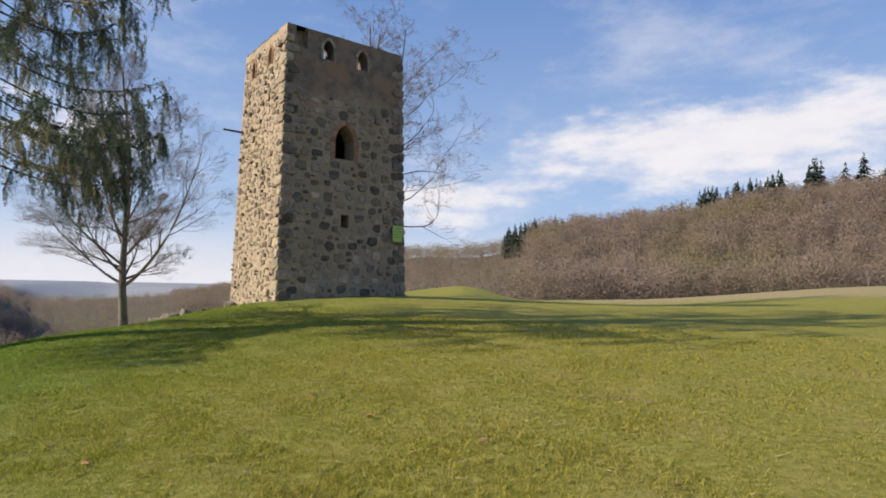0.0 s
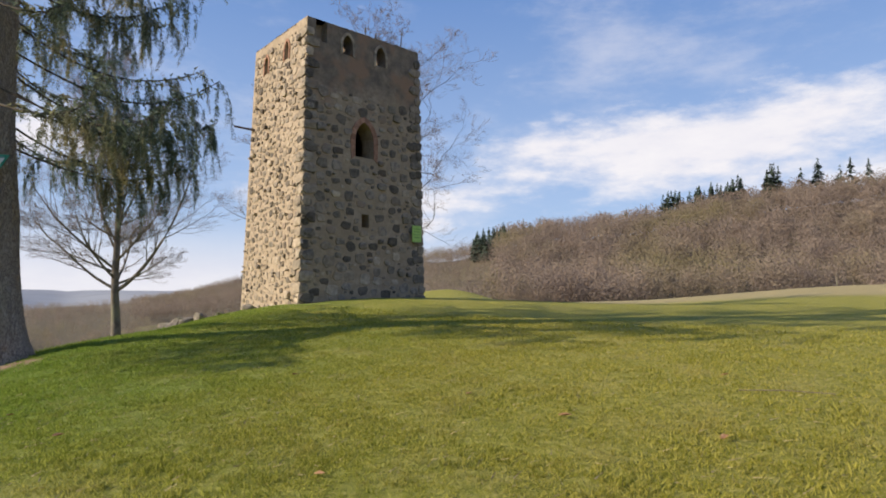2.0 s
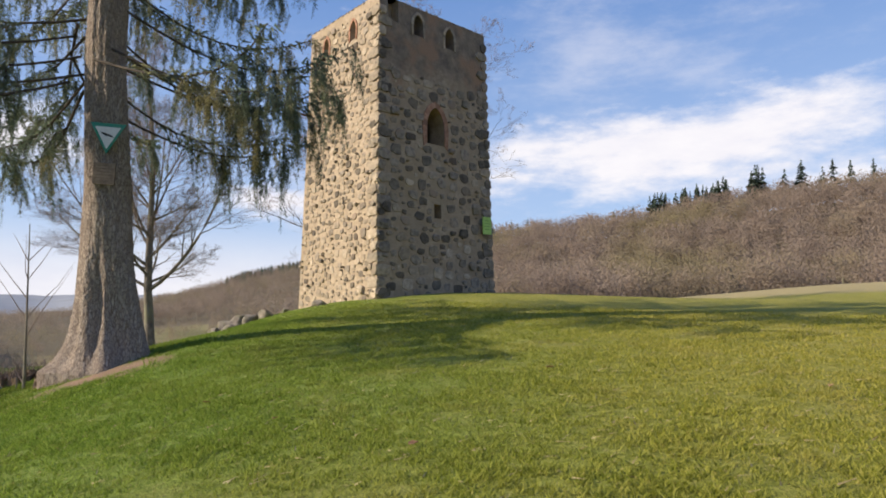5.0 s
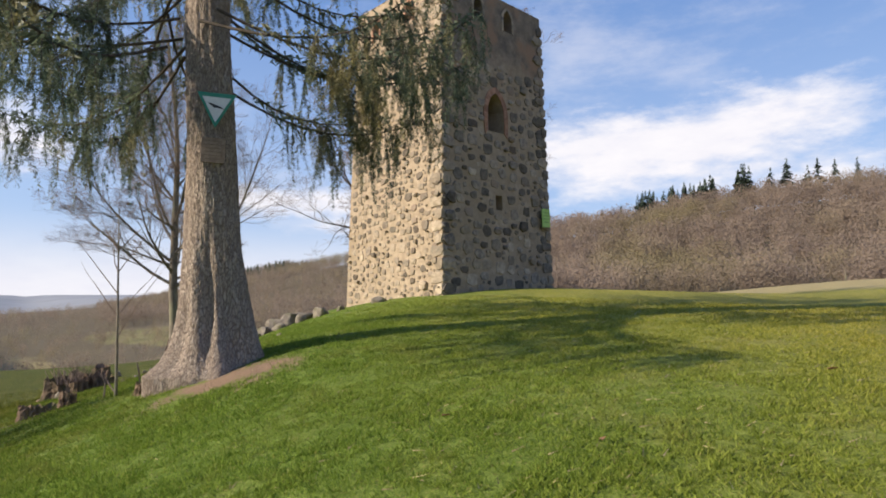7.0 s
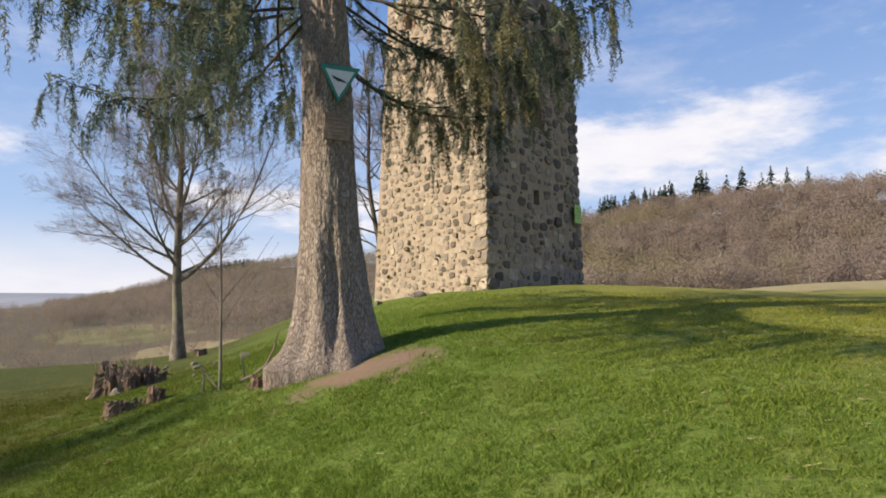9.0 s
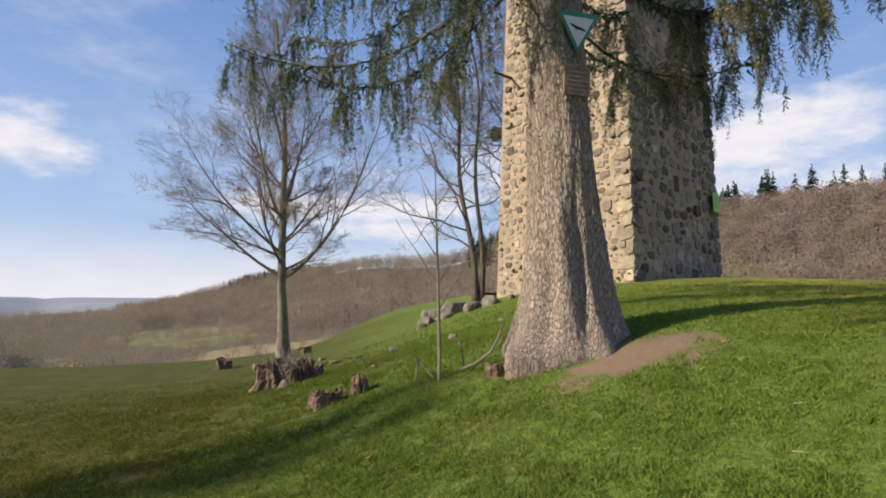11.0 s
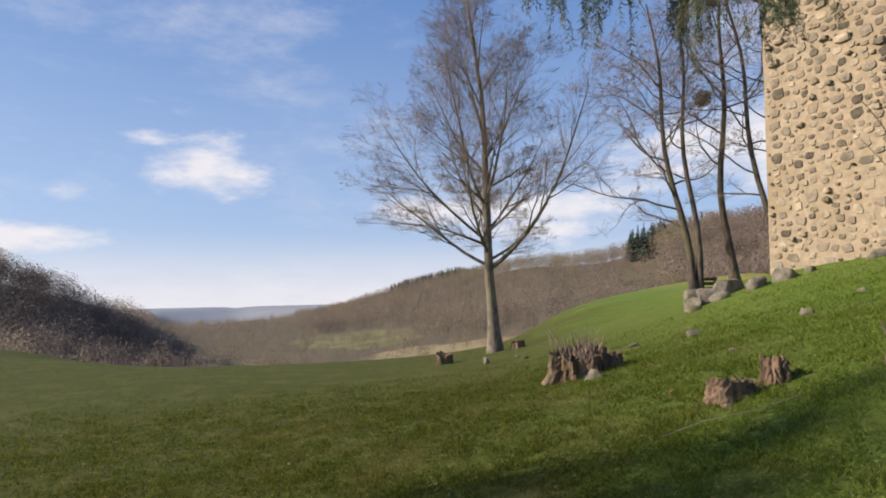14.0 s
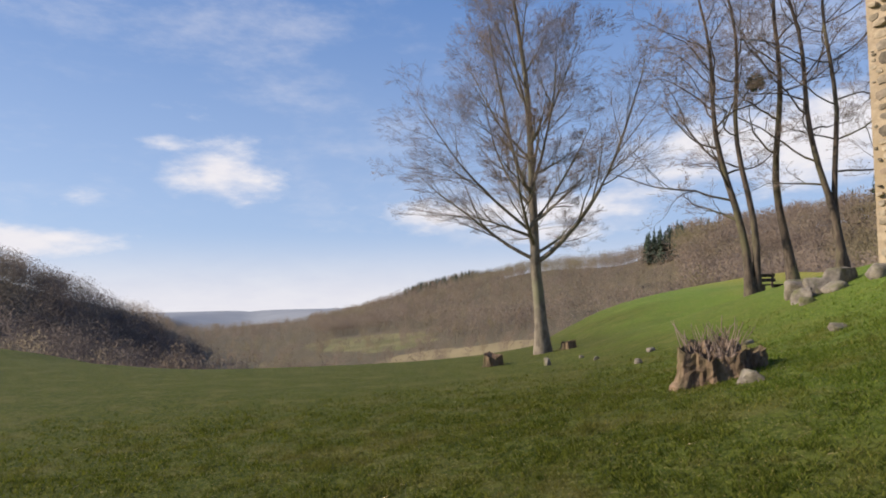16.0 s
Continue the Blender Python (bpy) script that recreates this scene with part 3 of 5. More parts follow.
for hh in HOLES["wall_west"]:
    surround("slot_block", "wall_west", hh, 0.09, M_SAND, "")


def notice_on_tower():
    length, P = WALLS["wall_south"]
    o, e1, e2, e3 = face_frame(P, 4.46, 3.62)
    m = Matrix((e1, e2, e3)).transposed().to_4x4()
    m.translation = o + e3 * 0.16
    sign = thing("notice_sign", "lime green rectangular notice panel fixed to the tower wall", "sign", m.translation)
    sign.matrix_world = m
    bm = bmesh.new()
    bmesh.ops.create_cube(bm, size=1.0, matrix=Matrix.Diagonal((0.40, 0.58, 0.02, 1)))
    bmesh.ops.bevel(bm, geom=bm.edges[:], offset=0.006, segments=1)
    part("panel", bm, M_NOTICE, sign)
    bm = bmesh.new()
    for k in range(4):
        bmesh.ops.create_cube(bm, size=1.0, matrix=Matrix.Translation((0, 0.17 - 0.10 * k, 0.0125)) @ Matrix.Diagonal((0.30 - 0.04 * (k % 2), 0.022, 0.003, 1)))
    part("print", bm, M_NOTICE_TEXT, sign, "faded unreadable lines")
    bm = bmesh.new()
    bmesh.ops.create_cube(bm, size=1.0, matrix=Matrix.Translation((0, 0, -0.09)) @ Matrix.Diagonal((0.05, 0.4, 0.16, 1)))
    part("bracket", bm, M_IRON, sign)


notice_on_tower()


def iron_bar():
    length, P = WALLS["wall_west"]
    o, e1, e2, e3 = face_frame(P, 0.35, 7.35)
    m = Matrix((e1, e2, e3)).transposed().to_4x4()
    m.translation = o
    bm = bmesh.new()
    bmesh.ops.create_cone(bm, cap_ends=True, segments=10, radius1=0.045, radius2=0.035, depth=0.9, matrix=Matrix.Translation((0, 0, 0.3)))
    bmesh.ops.create_cube(bm, size=1.0, matrix=Matrix.Translation((0, 0, 0.72)) @ Matrix.Diagonal((0.12, 0.05, 0.05, 1)))
    ob = part("beam_stub", bm, M_IRON)
    ob.matrix_world = m
    tagged(ob, "short dark beam stub jutting from the tower wall", "beam")


iron_bar()


# ---- trees ----
class Tubes:
    def __init__(self):
        self.v, self.f = [], []

    def add(self, pts, radii, sides=5, cap=False):
        pts = [Vector(p) for p in pts]
        base = len(self.v)
        ref = Vector((0.3, 0.2, 1)).normalized()
        for i, (p, r) in enumerate(zip(pts, radii)):
            d = (pts[min(i + 1, len(pts) - 1)] - pts[max(i - 1, 0)]).normalized()
            e1 = d.cross(ref if abs(d.dot(ref)) < 0.95 else Vector((1, 0, 0))).normalized()
            e2 = d.cross(e1)
            for k in range(sides):
                a = 2 * math.pi * k / sides
                self.v.append(p + (e1 * math.cos(a) + e2 * math.sin(a)) * r)
        for i in range(len(pts) - 1):
            for k in range(sides):
                j = (k + 1) % sides
                self.f.append((base + i * sides + k, base + i * sides + j, base + (i + 1) * sides + j, base + (i + 1) * sides + k))

    def data(self):
        return self.v, self.f


def path_line(rng, start, d, length, n, wobble, lift):
    pts, p, d = [Vector(start)], Vector(start), Vector(d).normalized()
    for _ in range(n):
        d = (d + Vector(rng.normal(0, wobble, 3)) + Vector((0, 0, lift))).normalized()
        p = p + d * (length / n)
        pts.append(p.copy())
    return pts, d


def grow(rng, tubes, start, d, length, radius, level, spec):
    """Adds a branch and its side branches. spec: per level (segments, wobble, lift, children, spread, ratio; the last: twig radius)."""
    n, wob, lift, kids, spread, ratio = spec[level]
    pts, _ = path_line(rng, start, d, length, n, wob, lift)
    radii = [max(0.0022, radius * (1 - 0.86 * (i / n) ** 0.9)) for i in range(n + 1)]
    tubes[min(level, len(tubes) - 1)].add(pts, radii, (8, 6, 5, 3, 3, 3)[level])
    if level + 1 >= len(spec):
        return
    for c in range(kids):
        t = 0.22 + 0.78 * (c + rng.uniform(0.1, 0.9)) / kids
        i = min(n - 1, int(t * n))
        p = pts[i].lerp(pts[i + 1], t * n - i)
        axis = (pts[i + 1] - pts[i]).normalized()
        side = axis.cross(Vector(rng.normal(0, 1, 3))).normalized()
        dd = (axis * math.cos(spread) + side * math.sin(spread)).normalized()
        if dd.z < -0.25:
            dd.z *= -0.3
        grow(rng, tubes, p, dd, length * ratio * (1.15 - 0.6 * t) * rng.uniform(0.75, 1.2), max(spec[-1][5], radii[i] * 0.50), level + 1, spec)


def bare_tree(name, label, place, stems, spec, bark, seed, group="", sway=0.16):
    """stems: (start offset, direction, length, radius). A bare broadleaf with trunk, limbs and a crown of fine twigs."""
    rng = np.random.default_rng(seed)
    tree = thing(name, label, "tree", place, group)
    for off, d, length, radius, limbs in stems:
        trunk = Tubes()
        n = 14
        pts, dd = path_line(rng, off, d, length, n, 0.022, 0.02)
        bend = rng.uniform(0, 6.28, 2)
        pts = [p + Vector((math.sin(p.z * 0.75 + bend[0]) - math.sin(bend[0]), math.sin(p.z * 0.6 + bend[1]) - math.sin(bend[1]), 0)) * sway for p in pts]
        radii = [radius * (1 - 0.80 * (i / n) ** 0.8) * (1 + 0.55 * math.exp(-i * 1.6)) for i in range(n + 1)]
        trunk.add([Vector(off) - Vector((0, 0, 0.4))] + pts, [radii[0] * 1.15] + radii, 14)
        part("trunk", trunk.data(), bark, tree, smooth=True)
        for t, a, tilt, ll, *own in limbs:
            i = min(n - 1, int(t * n))
            p = pts[i].lerp(pts[i + 1], t * n - i)
            d2 = Vector((math.cos(a) * math.cos(tilt), math.sin(a) * math.cos(tilt), math.sin(tilt)))
            r0 = radii[i] * 0.42
            lm, tw = Tubes(), Tubes()
            if own:
                r0 = radii[i] * own[1]
            grow(rng, [lm, lm, tw], p - d2 * r0 * 0.4, d2, ll, r0, 0, own[0] if own else spec)
            limb = part("limb", lm.data(), bark, tree, smooth=True)
            tw_ob = part("twig_mass", tw.data(), M_TWIG, limb)
            tagged(tw_ob, kind="stuff")
    return tree


BEECH_AT = (-15.3, 28.1)
SPEC_BEECH = [(10, 0.05, 0.050, 11, 0.60, 0.52), (6, 0.09, 0.03, 7, 0.65, 0.58), (4, 0.12, 0.02, 5, 0.65, 0.62), (3, 0.14, 0.0, 4, 0.7, 0.7), (2, 0.15, -0.03, 0, 0, 0.0032)]
SPEC_LEADER = [(12, 0.04, 0.125, 12, 0.60, 0.36)] + SPEC_BEECH[1:]
beech_limbs = [(0.225, 6.15, 0.42, 8.2, SPEC_LEADER, 0.55), (0.235, 3.2, 0.50, 5.6), (0.25, 1.9, 0.55, 4.8), (0.27, 4.5, 0.50, 4.6), (0.30, 3.45, 0.62, 6.2), (0.33, 0.4, 0.70, 4.6), (0.36, 2.6, 0.70, 5.6),
               (0.39, 3.9, 0.85, 6.4, SPEC_LEADER, 0.46), (0.42, 5.5, 0.80, 5.0), (0.45, 1.2, 0.85, 5.2), (0.49, 3.0, 0.85, 5.2), (0.53, 0.1, 0.9, 4.8), (0.57, 4.6, 0.95, 4.6), (0.62, 2.3, 0.95, 4.2),
               (0.67, 3.5, 1.0, 3.8), (0.72, 0.8, 1.0, 3.4), (0.78, 5.0, 1.05, 3.0), (0.84, 2.7, 1.1, 2.6), (0.91, 0.2, 1.15, 2.0)]
beech_limbs += [(0.25 + 0.04 * k, 2.4 * k + 0.9, 0.22, 3.0 - 0.18 * k) for k in range(8)]
bare_tree("beech_tree", "leafless smooth-barked beech with a broad twiggy crown on the slope", (*BEECH_AT, gz(*BEECH_AT) - 0.05),
          [((0, 0, 0), (0.0, 0, 1), 13.6, 0.22, [(t, a, e + 0.05, 0.95 * q, *own) for t, a, e, q, *own in beech_limbs])], SPEC_BEECH, M_BARK_BEECH, 5, sway=0.06)

SPEC_OLD = [(12, 0.18, 0.035, 8, 0.75, 0.44), (7, 0.24, 0.03, 6, 0.75, 0.52), (5, 0.25, 0.0, 4, 0.75, 0.55), (3, 0.25, -0.02, 3, 0.7, 0.6), (2, 0.2, 0.0, 0, 0, 0.0062)]
LIMBS_A = [(0.30, 3.0, 0.55, 6.5), (0.42, 3.6, 0.65, 5.5), (0.50, 0.4, 0.8, 4.5), (0.55, 2.6, 0.7, 5.5), (0.62, 4.5, 0.7, 4.5), (0.70, 3.3, 0.8, 4.5), (0.78, 1.2, 0.8, 4.0), (0.86, 5.3, 0.9, 3.5), (0.94, 2.8, 1.0, 3.0)]
LIMBS_A += [(0.24, 2.3, 0.35, 3.2), (0.34, 4.2, 0.45, 3.4), (0.38, 0.2, 0.5, 3.2), (0.46, 2.9, 0.5, 4.2), (0.52, 5.2, 0.6, 3.4), (0.58, 3.4, 0.55, 4.4), (0.66, 2.2, 0.7, 3.8), (0.74, 3.9, 0.75, 3.6)]
LIMBS_B = [(0.36, 2.9, 0.4, 3.0), (0.56, 3.2, 0.5, 4.0), (0.63, 1.2, 0.6, 3.4), (0.45, 3.4, 0.45, 4.0), (0.52, 0.3, 0.6, 4.2), (0.60, 2.4, 0.7, 4.4), (0.66, 5.5, 0.7, 4.2), (0.74, 3.9, 0.8, 4.2), (0.82, 0.8, 0.8, 3.8), (0.90, 2.5, 1.0, 3.4)]
T2, T3, T4 = (-6.75, 34.55), (-4.5, 36.5), (-3.15, 34.9)
bare_tree("old_tree", "bare twin-stemmed tree with dark bark and crooked limbs", (*T2, gz(*T2) - 0.05),
          [((-0.10, 0, 0), (-0.14, 0, 1), 14.5, 0.195, LIMBS_A), ((0.14, 0.1, 0), (-0.06, 0.02, 1), 16.0, 0.165, LIMBS_B)], SPEC_OLD, M_BARK_DARK, 21, "bare trees behind the tower", sway=0.15)
bare_tree("old_tree", "bare tall tree with dark bark carrying a mistletoe ball", (*T3, gz(*T3) - 0.05),
          [((0, 0, 0), (-0.06, 0, 1), 16.5, 0.205, LIMBS_B)], SPEC_OLD, M_BARK_DARK, 33, "bare trees behind the tower", sway=0.13)
bare_tree("old_tree", "bare forked tree with knotted burr on its stem beside the tower", (*T4, gz(*T4) - 0.05),
          [((-0.12, 0, 0), (-0.02, 0, 1), 17.0, 0.165, LIMBS_A), ((0.16, 0, 0), (0.0, 0, 1), 16.5, 0.15, [(0.28, 0.1, 0.30, 6.4), (0.36, 6.0, 0.25, 6.8), (0.46, 0.25, 0.40, 7.2), (0.56, 6.1, 0.42, 6.8), (0.66, 0.2, 0.55, 6.2), (0.78, 5.9, 0.75, 5.0), *LIMBS_B])], SPEC_OLD, M_BARK_DARK, 47, "bare trees behind the tower", sway=0.14)


def mistletoe(place, size, seed):
    rng = np.random.default_rng(seed)
    n = 700
    d = rng.normal(0, 1, (n, 3))
    d /= np.linalg.norm(d, axis=1)[:, None]
    c = d * (size * rng.uniform(0.3, 1.0, n) ** 0.6)[:, None]
    v = c[:, None, :] + rng.normal(0, size * 0.11, (n, 3, 3))
    ob = tri_mesh("mistletoe", v, M_MISTLE)
    ob.location = place
    tagged(ob, "dark green mistletoe ball growing on a bare branch", "mistletoe", "mistletoe balls")


mistletoe((-5.5, 36.5, 9.9), 0.42, 1)
mistletoe((-4.75, 36.5, 14.8), 0.34, 2)


# ---- spruce with the reserve sign ----
SPR = Vector((-9.04, 10.55, 0))
SPR_Z = gz(SPR.x, SPR.y) - 0.06


def spruce_radius(z, a):
    """Trunk radius at a height above its foot, with root flares."""
    r = 0.335 * (1 - z / 30.0) + 0.25 * math.exp(-z / 1.0)
    flare = math.exp(-z / 0.45)
    lobes = 0.5 + 0.5 * math.cos(5 * a + 0.6 + 0.7 * math.sin(2 * a))
    r += 0.15 * flare * lobes ** 2 + 0.22 * math.exp(-z / 0.20) * max(0.0, math.cos(a - 3.75)) ** 10
    r += 0.13 * math.exp(-z / 3.0) * max(0.0, math.cos(a - 2.45)) ** 3
    r -= 0.13 * math.exp(-((z - 0.6) / 1.0) ** 2) * max(0.0, math.cos(a + 1.50)) ** 22
    r -= 0.06 * math.exp(-((z - 0.5) / 0.8) ** 2) * max(0.0, math.cos(a + 2.35)) ** 30 + 0.09 * math.exp(-((z - 0.5) / 0.7) ** 2) * max(0.0, math.cos(a + 0.95)) ** 26
    return r + 0.007 * math.sin(a * 9 + z * 1.1) + 0.004 * math.sin(a * 17 - z * 0.8) + 0.012 * math.sin(z * 2.3 + 3 * a)


def build_spruce():
    rng = np.random.default_rng(8)
    tree = thing("spruce_tree", "large old spruce with grey-brown flaky bark and drooping branches", "tree", (SPR.x, SPR.y, SPR_Z))
    n = 220
    zs = np.concatenate([np.linspace(-0.5, 6, 300), np.linspace(6, 22, 30)[1:]])
    v, f = [], []
    for z in zs:
        for k in range(n):
            a = 2 * math.pi * k / n
            r = spruce_radius(max(z, 0.0), a) if z < 19 else 0.08
            if z < 6:
                q = Vector((math.cos(a) * 9.0, math.sin(a) * 9.0, z * 6.0))
                q += 0.6 * noise.noise_vector(q * 0.9)
                d = noise.voronoi(q)[0]
                r += 0.014 * min(d[1] - d[0], 0.40) + 0.010 * noise.noise(q * 2.1) + 0.012 * noise.noise(q * 0.35) - 0.006
            v.append((r * math.cos(a) - 0.055 * min(z, 5.0), r * math.sin(a), z))
    for i in range(len(zs) - 1):
        for k in range(n):
            j = (k + 1) % n
            f.append((i * n + k, i * n + j, (i + 1) * n + j, (i + 1) * n + k))
    part("trunk", (v, f), M_BARK_SPRUCE, tree, "flaky grey-brown spruce trunk with root flares", smooth=True)
    # boughs: out, slightly down, then up at the tip, with hanging curtains of needled twigs
    plan = []
    for i in range(40):
        plan.append((4.0 + 5.6 * (i / 40) + rng.uniform(-0.2, 0.2), i * 2.399 + rng.uniform(-0.3, 0.3), rng.uniform(3.0, 4.8), 17, 110))
    for i in range(40):
        z = 9.5 + 11.5 * i / 40
        plan.append((z, i * 2.399 + 1, max(0.8, 4.4 * (1 - (z - 8) / 15)), 14, 16))
    for deg, z, reach in ((140, 5.3, 4.8), (158, 4.4, 4.4), (160, 6.2, 4.6), (222, 4.6, 4.6), (238, 5.2, 4.8), (254, 4.4, 4.3), (340, 4.9, 4.2), (8, 4.7, 4.2), (192, 6.3, 3.6), (209, 5.5, 4.0)):
        plan.append((z, math.radians(deg), reach, 24, 110))
    for z, a, reach, twigs, needles in plan:
        deg = math.degrees(a) % 360
        if (z < 5.8 and 264 < deg < 316) or (z < 9.0 and 163 < deg < 219 and twigs < 20):
            continue
        east = deg > 300 or deg < 60
        reach *= 0.84 if east else 1.0
        inner = 0.40 if east and z < 7.5 else 0.16
        wood = Tubes()
        side = Vector((math.cos(a), math.sin(a), 0))
        across = Vector((-side.y, side.x, 0))
        droop = rng.uniform(0.10, 0.26)
        pts = []
        for t in np.linspace(0, 1, 9):
            h = -droop * reach * math.sin(t * 2.2) + 0.10 * reach * t * t
            pts.append(Vector((-0.25, 0, 0)) + side * (0.2 + reach * t) + across * (0.12 * reach * math.sin(t * 3 + a)) + Vector((0, 0, z + h)))
        wood.add(pts, [0.018 * (1 - 0.85 * t) + 0.004 for t in np.linspace(0, 1, 9)], 6)
        tris = []
        for q in range(twigs):
            t = inner + (1 - inner) * min(1.0, (q // 5 * 5 + 1.2 + rng.uniform(0, 2.0)) / twigs)
            k = min(7, int(t * 8))
            p = pts[k].lerp(pts[k + 1], t * 8 - k)
            out = (across * rng.choice((-1, 1)) * rng.uniform(0.3, 1.0) + side * rng.uniform(0.1, 0.7)).normalized()
            ln = rng.uniform(0.35, 0.85) * (1.15 - 0.45 * t) * 1.15
            spine = [p + out * (ln * 0.55 * (1 - (1 - s) ** 2)) + Vector((0, 0, -ln * 1.0 * s ** 1.5)) for s in np.linspace(0, 1, 6)]
            wood.add(spine[::2] + spine[-1:], [0.007, 0.005, 0.003, 0.002], 3)
            hang = rng.integers(3, 6)
            for b in range(hang):
                s0 = (b + 0.6) / hang * 5
                i0 = min(4, int(s0))
                p0 = spine[i0].lerp(spine[i0 + 1], s0 - i0)
                l2 = rng.uniform(0.14, 0.44) if rng.uniform() < 0.7 else rng.uniform(0.45, 0.85)
                sway = Vector(rng.normal(0, 0.07, 3))
                sway.z = 0
                m = max(5, int(needles * (0.30 + 0.75 * l2)))
                for w in range(m):
                    s = (w + rng.uniform(0, 1)) / m
                    c = p0 + sway * s * l2 * 2 + Vector((0, 0, -l2 * s)) + Vector(rng.normal(0, 0.012, 3))
                    d = Vector(rng.normal(0, 1, 3))
                    d.z = -abs(d.z) * 0.5 - 0.6
                    d.normalize()
                    e = d.cross(Vector(rng.normal(0, 1, 3))).normalized()
                    L = rng.uniform(0.055, 0.10) * (1.0 - 0.35 * s) * (1.0 if needles > 20 else 2.6)
                    W = L * 0.095
                    tris.append((c - e * W, c + e * W, c + d * L))
        for q in range(twigs * 12):
            t = rng.uniform(0.25, 1.0)
            k = min(7, int(t * 8))
            c = pts[k].lerp(pts[k + 1], t * 8 - k) + Vector(rng.normal(0, 0.05, 3))
            d = (side * rng.uniform(0, 0.6) + across * rng.normal(0, 0.8) + Vector((0, 0, rng.uniform(-0.9, 0.3)))).normalized()
            e = d.cross(Vector(rng.normal(0, 1, 3))).normalized()
            L = rng.uniform(0.08, 0.2)
            tris.append((c - e * L * 0.13, c + e * L * 0.13, c + d * L))
        bough = part("bough", wood.data(), M_BOUGH, tree)
        nd = tri_mesh("needles", np.array([[tuple(p) for p in t] for t in tris]), M_NEEDLE, bough)
        tagged(nd, kind="stuff")
    return tree


spruce = build_spruce()
# Narrowed spruce copy, unseen, added to the west to shadow the lower slope.
copy_thing(spruce, pose(-55.6, 1.5, gz(-55.6, 1.5) - 0.1, 0, 0, 70) @ Matrix.Diagonal((0.6, 0.6, 1, 1)))


def reserve_sign():
    """Green-edged white triangle, point down, with a bird shape, and a weathered board under it."""
    zb = 3.42
    a = math.radians(-82)
    r = spruce_radius(zb - SPR_Z, a) + 0.03
    base = Vector((SPR.x - 0.09 + r * math.cos(a), SPR.y + r * math.sin(a), zb))
    m = Matrix.Translation(base) @ Matrix.Rotation(math.radians(8), 4, "Z") @ Matrix.Rotation(math.radians(90), 4, "X") @ Matrix.Rotation(math.radians(-2), 4, "Z")
    sign = thing("reserve_sign", "triangular white nature reserve sign with green border nailed to the spruce", "sign")
    sign.matrix_world = m

    def tri_plate(w, h, y0, depth, z):
        v = [(-w / 2, y0 + h, z), (w / 2, y0 + h, z), (0.0, y0, z)]
        v += [(p[0], p[1], z - depth) for p in v]
        return v, [(2, 1, 0), (3, 4, 5), (0, 1, 4, 3), (1, 2, 5, 4), (2, 0, 3, 5)]
    part("border", tri_plate(0.50, 0.47, 0, 0.012, 0.0), M_SIGN_GREEN, sign, "green enamel border")
    part("field", tri_plate(0.36, 0.34, 0.072, 0.004, 0.005), M_SIGN_WHITE, sign, "white enamel field")
    bird = [(-0.10, 0.335), (-0.03, 0.315), (0.02, 0.30), (0.06, 0.285), (0.10, 0.255), (0.05, 0.262), (0.0, 0.272), (-0.025, 0.262), (-0.04, 0.285), (-0.08, 0.305)]
    v = [(p[0], p[1], 0.008) for p in bird] + [(p[0], p[1], 0.004) for p in bird]
    k = len(bird)
    part("emblem", (v, [tuple(range(k - 1, -1, -1))] + [(i, (i + 1) % k, k + (i + 1) % k, k + i) for i in range(k)]), M_SIGN_BLACK, sign, "black soaring bird shape")
    board = thing("notice_board", "small weathered brown wooden board nailed to the spruce under the sign", "board")
    board.matrix_world = m @ Matrix.Translation((0.0, -0.30, 0.0))
    bm = bmesh.new()
    bmesh.ops.create_cube(bm, size=1.0, matrix=Matrix.Diagonal((0.30, 0.33, 0.03, 1)))
    bmesh.ops.bevel(bm, geom=bm.edges[:], offset=0.006, segments=1)
    part("panel", bm, M_BOARD, board)
    bm = bmesh.new()
    for j in range(6):
        bmesh.ops.create_cube(bm, size=1.0, matrix=Matrix.Translation((0, 0.12 - 0.048 * j, 0.0165)) @ Matrix.Diagonal((0.23 - 0.05 * (j % 3 == 2), 0.006, 0.003, 1)))
    part("print", bm, M_BENCH, board, "faded unreadable lines")


reserve_sign()


